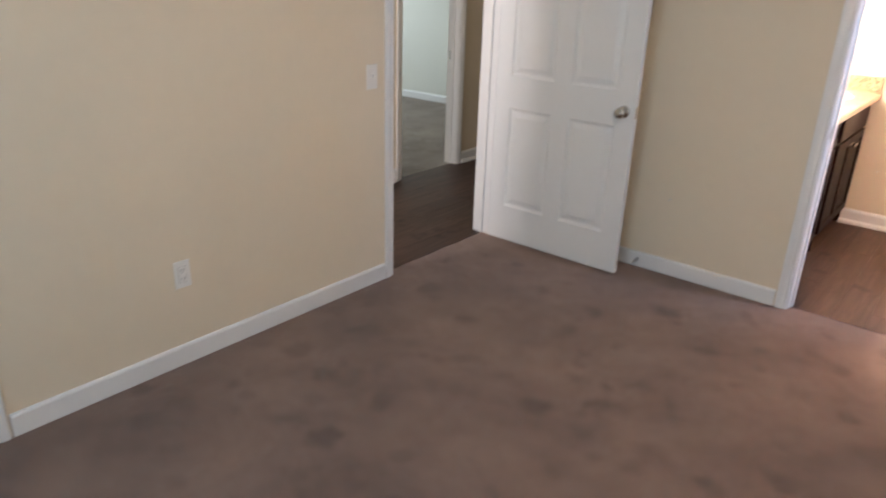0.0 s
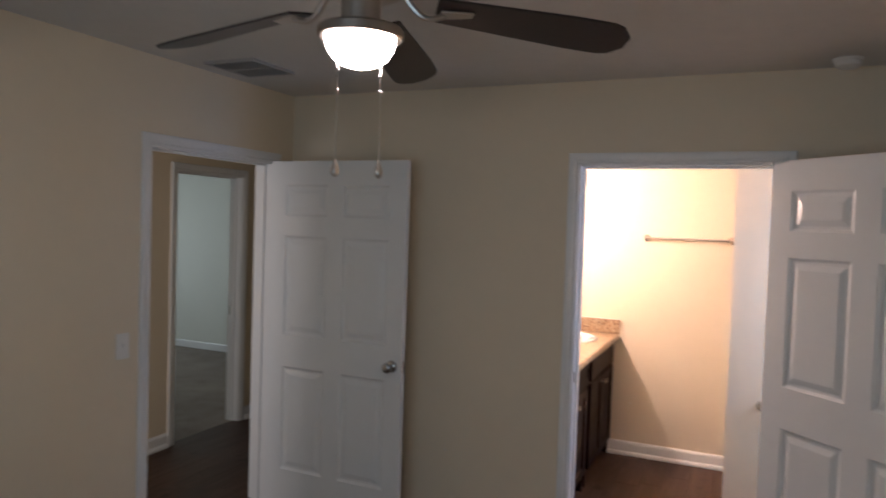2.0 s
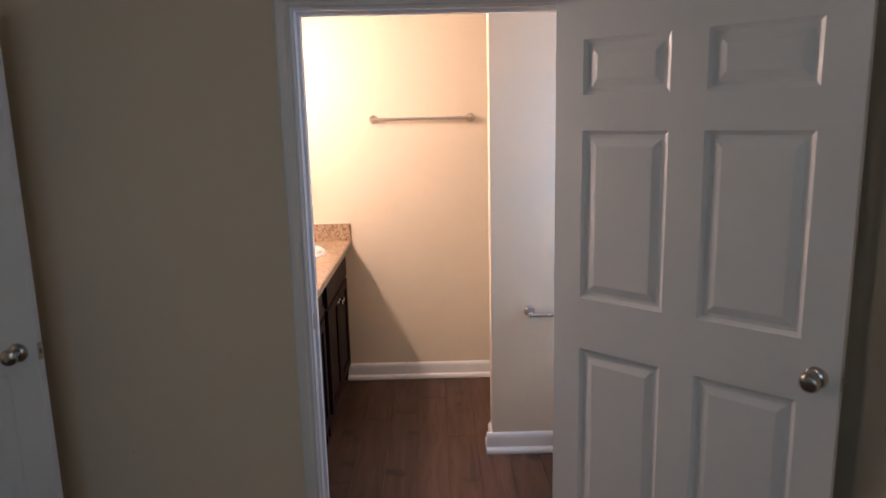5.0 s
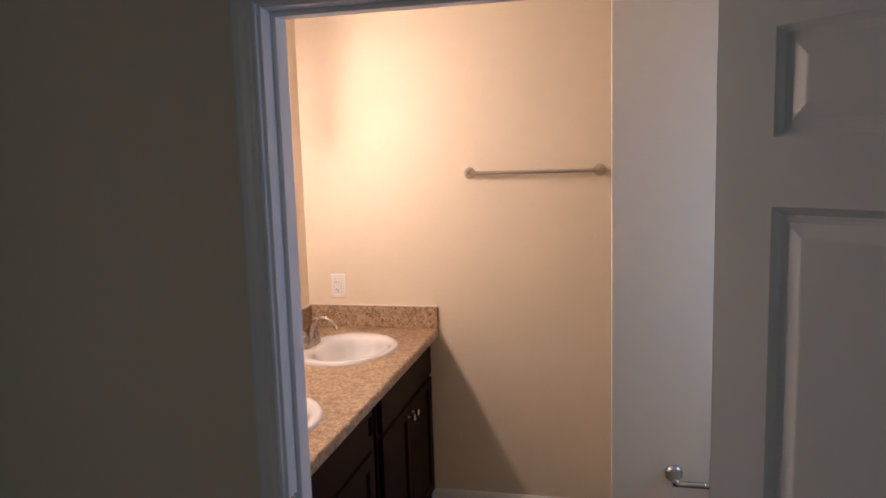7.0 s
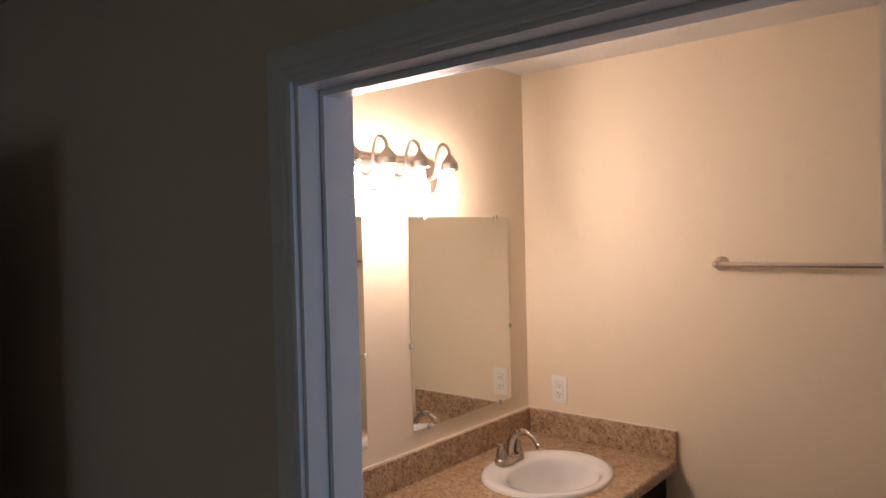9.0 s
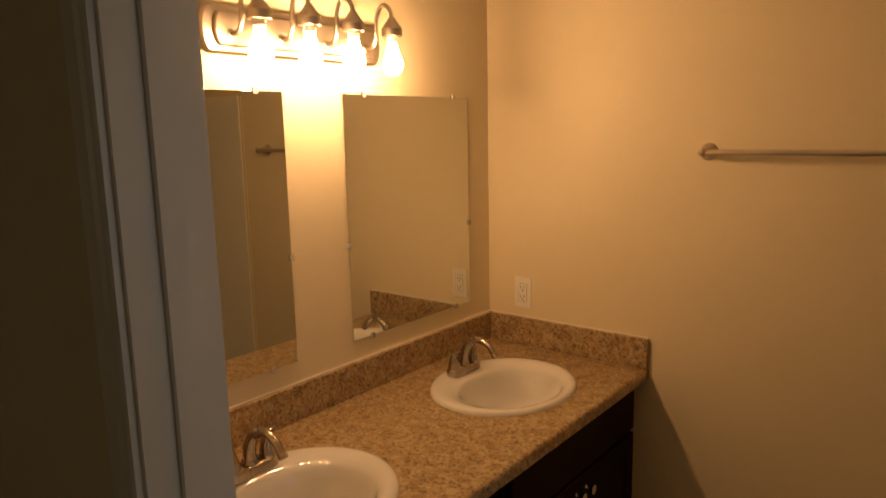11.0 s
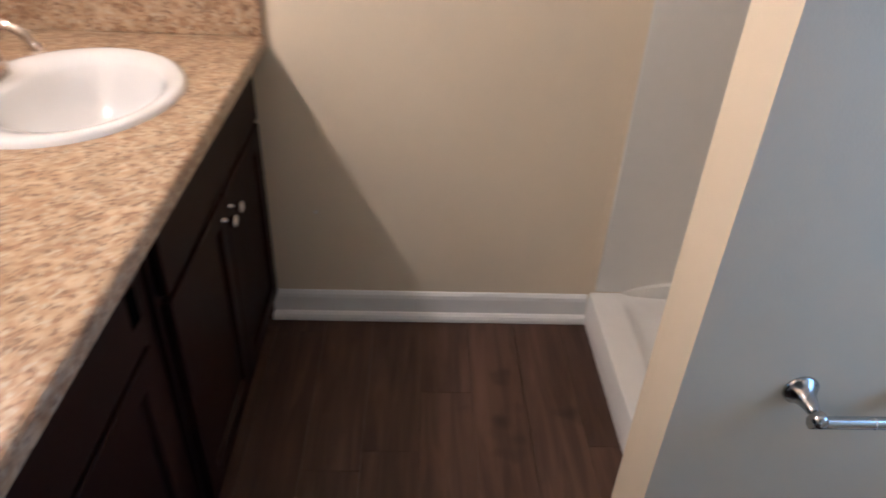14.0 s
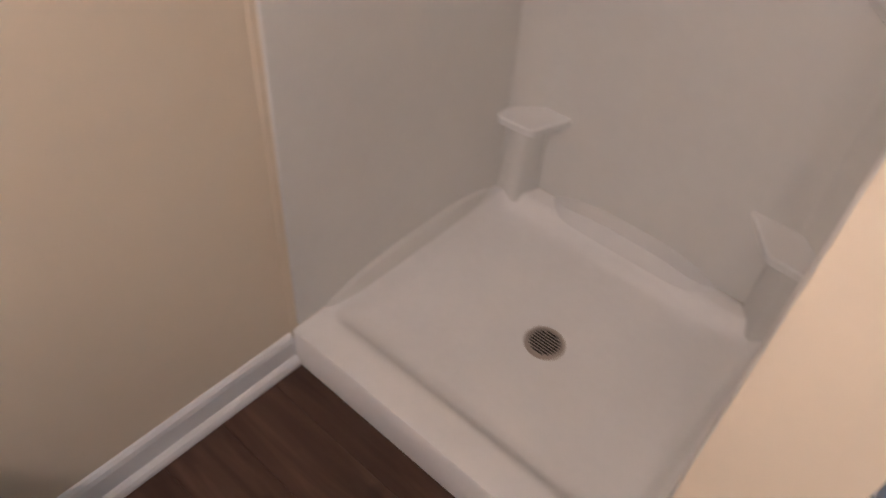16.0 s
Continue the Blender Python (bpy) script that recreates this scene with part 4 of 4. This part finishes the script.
def wall_bar(name, x0, x1, z, drop, y_wall, reach, label, category, r0, bar_r, over, metal):
    t = thing(name, pose(x0, y_wall, z), label, category)
    for x in (0, x1 - x0):
        bm = bmesh.new()
        rail_post(bm, x, 0, 0, reach, r0, 0.009)
        part("post", bm, metal, t, smooth=True, angle=50)
    bm = bmesh.new()
    tube(bm, [(-over, -reach, -drop), (x1 - x0 + over, -reach, -drop)], bar_r, 18)
    part("bar", bm, metal, t, smooth=True, angle=60)
    return t


wall_bar("towel_bar", 1.90, 2.486, 1.653, 0, BN, 0.062, "brushed nickel towel bar on the cream wall", "towel bar", 0.027, 0.0085, 0.012, NICKEL)
tp = wall_bar("toilet_paper_holder", 2.704, 2.868, 0.733, 0.006, STUB_Y0, 0.06, "empty brushed nickel toilet paper holder", "paper holder", 0.027, 0.0095, 0.012, KNOB_METAL)
part("roller_joint", lathe(bmesh.new(), [(0.0097, -0.0015), (0.0102, 0), (0.0097, 0.0015)], 18, Matrix.Translation((0.082, -0.06, -0.006)) @ pose(0, 0, 0, 0, 90)), CHROME, tp, smooth=True)

# ---- shower ----
SX0, SX1, SY0, SY1 = 2.686, EAST - 0.004, STUB_Y1 + 0.003, BN - 0.003


def rounded_rect(x0, x1, y0, y1, r, n=6):
    pts = []
    for cx, cy, a0 in ((x1 - r, y1 - r, 0), (x0 + r, y1 - r, 90), (x0 + r, y0 + r, 180), (x1 - r, y0 + r, 270)):
        for k in range(n + 1):
            a = radians(a0 + 90 * k / n)
            pts.append((cx + r * math.cos(a), cy + r * math.sin(a)))
    return pts


shower = thing("shower_stall", pose(0, 0, 0), "white one-piece shower pan with acrylic wall surround", "shower")
bm = bmesh.new()
# pan: outer skirt, top rim, inner slope and floor falling to the drain
levels = [(0.0, 0.004, 0.0, 0.001), (0.0, 0.004, 0.0, 0.113), (0.005, 0.006, 0.004, 0.12), (0.086, 0.026, 0.050, 0.1195), (0.098, 0.031, 0.057, 0.116), (0.110, 0.037, 0.065, 0.106), (0.124, 0.044, 0.074, 0.088), (0.138, 0.052, 0.084, 0.072), (0.155, 0.064, 0.098, 0.061), (0.185, 0.09, 0.13, 0.055)]
loops = []
for fx, fy, fe, z in levels:
    loops.append([bm.verts.new((x, y, z)) for x, y in rounded_rect(SX0 + fx, SX1 - fe, SY0 + fy, SY1 - fy, 0.006 + max(0, fx - 0.02) * 0.5)])
dc = Vector((3.155, 1.358, 0.03))
n = len(loops[0])
loops.append([bm.verts.new((dc.x + 0.055 * math.cos(a), dc.y + 0.055 * math.sin(a), 0.032)) for a in (radians(0 + 360 * (k + 0.5) / n) for k in range(n))])
for p, q in zip(loops, loops[1:]):
    for k in range(n):
        bm.faces.new((p[k], p[(k + 1) % n], q[(k + 1) % n], q[k]))
part("pan", bm, PAN, shower, "white moulded shower pan with a raised curb", smooth=True, angle=40)
dr = part("drain", lathe(bmesh.new(), [(0.055, 0.031), (0.054, 0.035), (0.044, 0.036), (0.043, 0.033), (0.004, 0.0325)], 36, Matrix.Translation((dc.x, dc.y, 0))), NICKEL, shower, "round metal drain grate", smooth=True)
for k in range(-4, 5):
    half = math.sqrt(max(0, 0.040 ** 2 - (k * 0.009) ** 2))
    part("grate_bar", boxes((dc.x + k * 0.009 - 0.0018, dc.x + k * 0.009 + 0.0018, dc.y - half, dc.y + half, 0.0325, 0.0352)), VENT_DARK, dr)
TOP = 1.93
part("surround_panel", boxes((SX0 + 0.02, SX1, SY1 - 0.008, SY1 + 0.0025, 0.1235, TOP), bevel=0.002), PANEL, shower, "plastic wall panel toned grey-white for shade")
part("surround_panel", boxes((SX1 - 0.008, SX1 + 0.003, SY0 + 0.008, SY1 - 0.008, 0.1235, TOP), bevel=0.002), PANEL, shower, "plastic wall panel toned grey-white for shade")
part("surround_panel", boxes((SX0 + 0.02, SX1, SY0 - 0.0025, SY0 + 0.008, 0.1235, TOP), bevel=0.002), PANEL, shower, "plastic wall panel toned grey-white for shade")


def ledge(a, b, out, deep):
    """A low moulded lip, a crescent seen from above, with an upright face and a flat top."""
    a, b, out = Vector(a), Vector(b), Vector(out)
    bm = bmesh.new()
    rings = []
    for u in (k / 16 for k in range(17)):
        w = deep * (1 - abs(2 * u - 1) ** 7) + 0.001
        z = 0.170 - 0.047 * abs(2 * u - 1) ** 3
        q = a.lerp(b, u)
        rings.append([bm.verts.new(q + out * d + Vector((0, 0, h))) for d, h in
                      ((-0.002, 0.112), (w + 0.010, 0.112), (w + 0.004, z - 0.008), (w, z - 0.002), (w - 0.0008, z), (-0.002, z + 0.004))])
    n = len(rings[0])
    for p, q in zip(rings, rings[1:]):
        for i in range(n):
            bm.faces.new((p[i], p[(i + 1) % n], q[(i + 1) % n], q[i]))
    bm.faces.new(rings[0][::-1])
    bm.faces.new(rings[-1])
    return bm


part("ledge", ledge((2.79, SY1 - 0.008, 0), (3.46, SY1 - 0.008, 0), (0, -1, 0), 0.012), PANEL, shower, smooth=True, angle=30)
part("ledge", ledge((SX1 - 0.008, 1.10, 0), (SX1 - 0.008, 1.63, 0), (-1, 0, 0), 0.056), ACRYLIC, shower, smooth=True, angle=30)
part("trim_strip", boxes((SX0 + 0.002, SX0 + 0.02, SY1 - 0.0015, SY1 + 0.0025, 0.1185, TOP), bevel=0.001), PAINT, shower, "beige edge trim of the surround")
for sy, yc in ((-1, SY1 - 0.008), (1, SY0 + 0.008)):
    # rounded corner columns, with moulded shelves on them
    bm = bmesh.new()
    c = Vector((SX1 - 0.008, yc, 0))
    prof = [(-0.085, 0.0), (-0.072, 0.006), (-0.04, 0.036), (-0.006, 0.072), (0.0, 0.085)]
    lo = [bm.verts.new((c.x + u, c.y + sy * v, 0.118)) for u, v in prof]
    hi = [bm.verts.new((c.x + u, c.y + sy * v, TOP)) for u, v in prof]
    for k in range(len(prof) - 1):
        bm.faces.new((lo[k], lo[k + 1], hi[k + 1], hi[k]))
    bm.faces.new(hi + [bm.verts.new((c.x, c.y, TOP))])
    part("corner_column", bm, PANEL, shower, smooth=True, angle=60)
    long = 0.16 if sy < 0 else 0.20
    shp = [(0.0, 0.0), (-0.128, 0.0), (-0.135, 0.008), (-0.128, 0.108), (-0.120, 0.118), (-0.008, long), (0.0, long)]
    m = len(shp)

    def moulded(levels):
        bm = bmesh.new()
        rings = [[bm.verts.new((c.x + u * k, c.y + sy * v * k, zz)) for u, v in shp] for zz, k in levels]
        for p, q in zip(rings, rings[1:]):
            for k in range(m):
                bm.faces.new((p[k], p[(k + 1) % m], q[(k + 1) % m], q[k]))
        bm.faces.new(rings[0][::-1])
        bm.faces.new(rings[-1])
        return bm
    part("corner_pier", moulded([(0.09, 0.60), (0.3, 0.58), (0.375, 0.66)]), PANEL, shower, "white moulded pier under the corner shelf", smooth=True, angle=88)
    for z in (0.40, 0.98, 1.46):
        lv = [(z - 0.026, 0.97), (z - 0.006, 1.0), (z - 0.002, 0.99), (z, 0.965)]
        part("corner_shelf", moulded(lv if z < 0.5 else [(z - 0.10, 0.5), (z - 0.05, 0.9)] + lv), ACRYLIC, shower, "white moulded corner shelf")

# ---- toilet, beside the partition ----


def toilet(x, y):
    t = thing("toilet", pose(x, y, 0), "white porcelain toilet with closed lid", "toilet")

    def egg(rows, seg=40):
        bm = bmesh.new()
        rings = []
        for cx, rx0, rx1, ry, z in rows:
            ring = []
            for k in range(seg):
                a = 2 * math.pi * k / seg
                c = math.cos(a)
                ring.append(bm.verts.new((cx + (rx1 if c > 0 else 0.84 * rx0) * c, ry * math.sin(a), z)))
            rings.append(ring)
        for p, q in zip(rings, rings[1:]):
            for k in range(seg):
                bm.faces.new((p[k], p[(k + 1) % seg], q[(k + 1) % seg], q[k]))
        bm.faces.new(rings[0][::-1])
        bm.faces.new(rings[-1])
        return bm
    part("bowl", egg([(-0.33, 0.20, 0.26, 0.12, 0), (-0.33, 0.19, 0.26, 0.11, 0.06), (-0.34, 0.20, 0.24, 0.11, 0.16), (-0.37, 0.27, 0.24, 0.15, 0.28), (-0.39, 0.30, 0.25, 0.18, 0.37), (-0.39, 0.305, 0.25, 0.192, 0.39)]), PORCELAIN, t, smooth=True, angle=50)
    part("seat", egg([(-0.39, 0.305, 0.22, 0.185, 0.391), (-0.39, 0.31, 0.22, 0.19, 0.398), (-0.39, 0.305, 0.22, 0.186, 0.408)]), PLASTIC, t, smooth=True, angle=50)
    part("lid", egg([(-0.39, 0.30, 0.22, 0.182, 0.409), (-0.39, 0.305, 0.22, 0.187, 0.416), (-0.39, 0.29, 0.21, 0.175, 0.426), (-0.39, 0.2, 0.15, 0.12, 0.43)]), PLASTIC, t, smooth=True, angle=50)
    part("tank", boxes((-0.195, -0.012, -0.195, 0.195, 0.36, 0.71), bevel=0.02), PORCELAIN, t, smooth=True)
    part("tank_lid", boxes((-0.208, -0.008, -0.207, 0.207, 0.7105, 0.745), bevel=0.01), PORCELAIN, t, smooth=True)
    part("flush_lever", boxes((-0.212, -0.195, 0.11, 0.165, 0.64, 0.655), bevel=0.004), CHROME, t)


toilet(EAST, 0.545)

nail = thing("wall_anchor", pose(1.825, BN, 0.396), "small white plastic anchor plugged into painted drywall", "wall anchor")
part("plug", lathe(bmesh.new(), [(0.006, 0), (0.006, 0.003), (0.003, 0.005)], 12, pose(0, 0, 0, 90)), PLASTIC, nail)

for x, y, z, label in ((2.455, BN, 1.358, "tiny filled screw hole in the cream wall"), (1.091, 0, 0.439, "tiny nail hole in the beige wall")):
    hole = thing("wall_hole", pose(x, y, z), label, "wall hole")
    part("rim", lathe(bmesh.new(), [(0.006, 0), (0.0055, 0.0012), (0.0035, 0.0015), (0.0025, 0.0006)], 14, pose(0, 0, 0, 90)), CAULK, hole, smooth=True)
    part("pit", lathe(bmesh.new(), [(0.0028, 0.0004), (0.002, 0.0009)], 10, pose(0, 0, 0, 90)), GLASS_BLACK, hole)

dent = thing("wall_dent", pose(BED_E, -0.703, 0.80, 0, 0, -90), "scuffed dent in the beige wall behind the bathroom door", "wall dent")
bm = bmesh.new()
rings = []
for r, d in ((0.024, 0.0004), (0.019, 0.0016), (0.013, 0.0012), (0.006, 0.0006)):
    rings.append([bm.verts.new((r * (1 + 0.22 * math.sin(3 * q + r * 90)) * math.cos(q), -d, 1.35 * r * math.sin(q))) for q in (2 * math.pi * k / 24 for k in range(24))])
for p, q in zip(rings, rings[1:]):
    for k in range(24):
        bm.faces.new((p[k], p[(k + 1) % 24], q[(k + 1) % 24], q[k]))
bm.faces.new(rings[-1])
part("scuff", bm, SEAM, dent, smooth=True)

# ---- vinyl planks, piece by piece ----


def plank_mesh(w, l):
    bm = bmesh.new()
    box(bm, 0, w, 0, l, -0.006, 0.0)
    for f in bm.faces:
        if f.normal.z > 0.5:
            r = bmesh.ops.inset_individual(bm, faces=[f], thickness=0.0011, depth=0)
            for v in f.verts:
                v.co.z += 0.0007
            break
    me = bpy.data.meshes.new("plank")
    bm.to_mesh(me)
    bm.free()
    me.materials.append(PLANK)
    return me


def lay_planks(parent, x0, x1, y0, y1, w=0.152, l=1.22, seed=3):
    rnd = random.Random(seed)
    made = {}
    x = x0
    while x < x1 - 0.01:
        ww = min(w, x1 - x) - 0.0006
        y = y0 - rnd.uniform(0, l)
        while y < y1 - 0.01:
            a, b = max(y, y0), min(y + l, y1)
            if b - a > 0.02:
                key = (round(ww, 4), round(b - a, 3))
                if key not in made:
                    made[key] = plank_mesh(ww, b - a - 0.0006)
                ob = new("plank", made[key])
                ob.parent = parent
                ob.location = (x, a, 0)
            y += l
        x += w


lay_planks(floor_bath, BX + 0.01, EAST, 0.045, BN, seed=3)
lay_planks(floor_hall, HALL - 0.045, -0.05, -2.6, 3.28, seed=8)
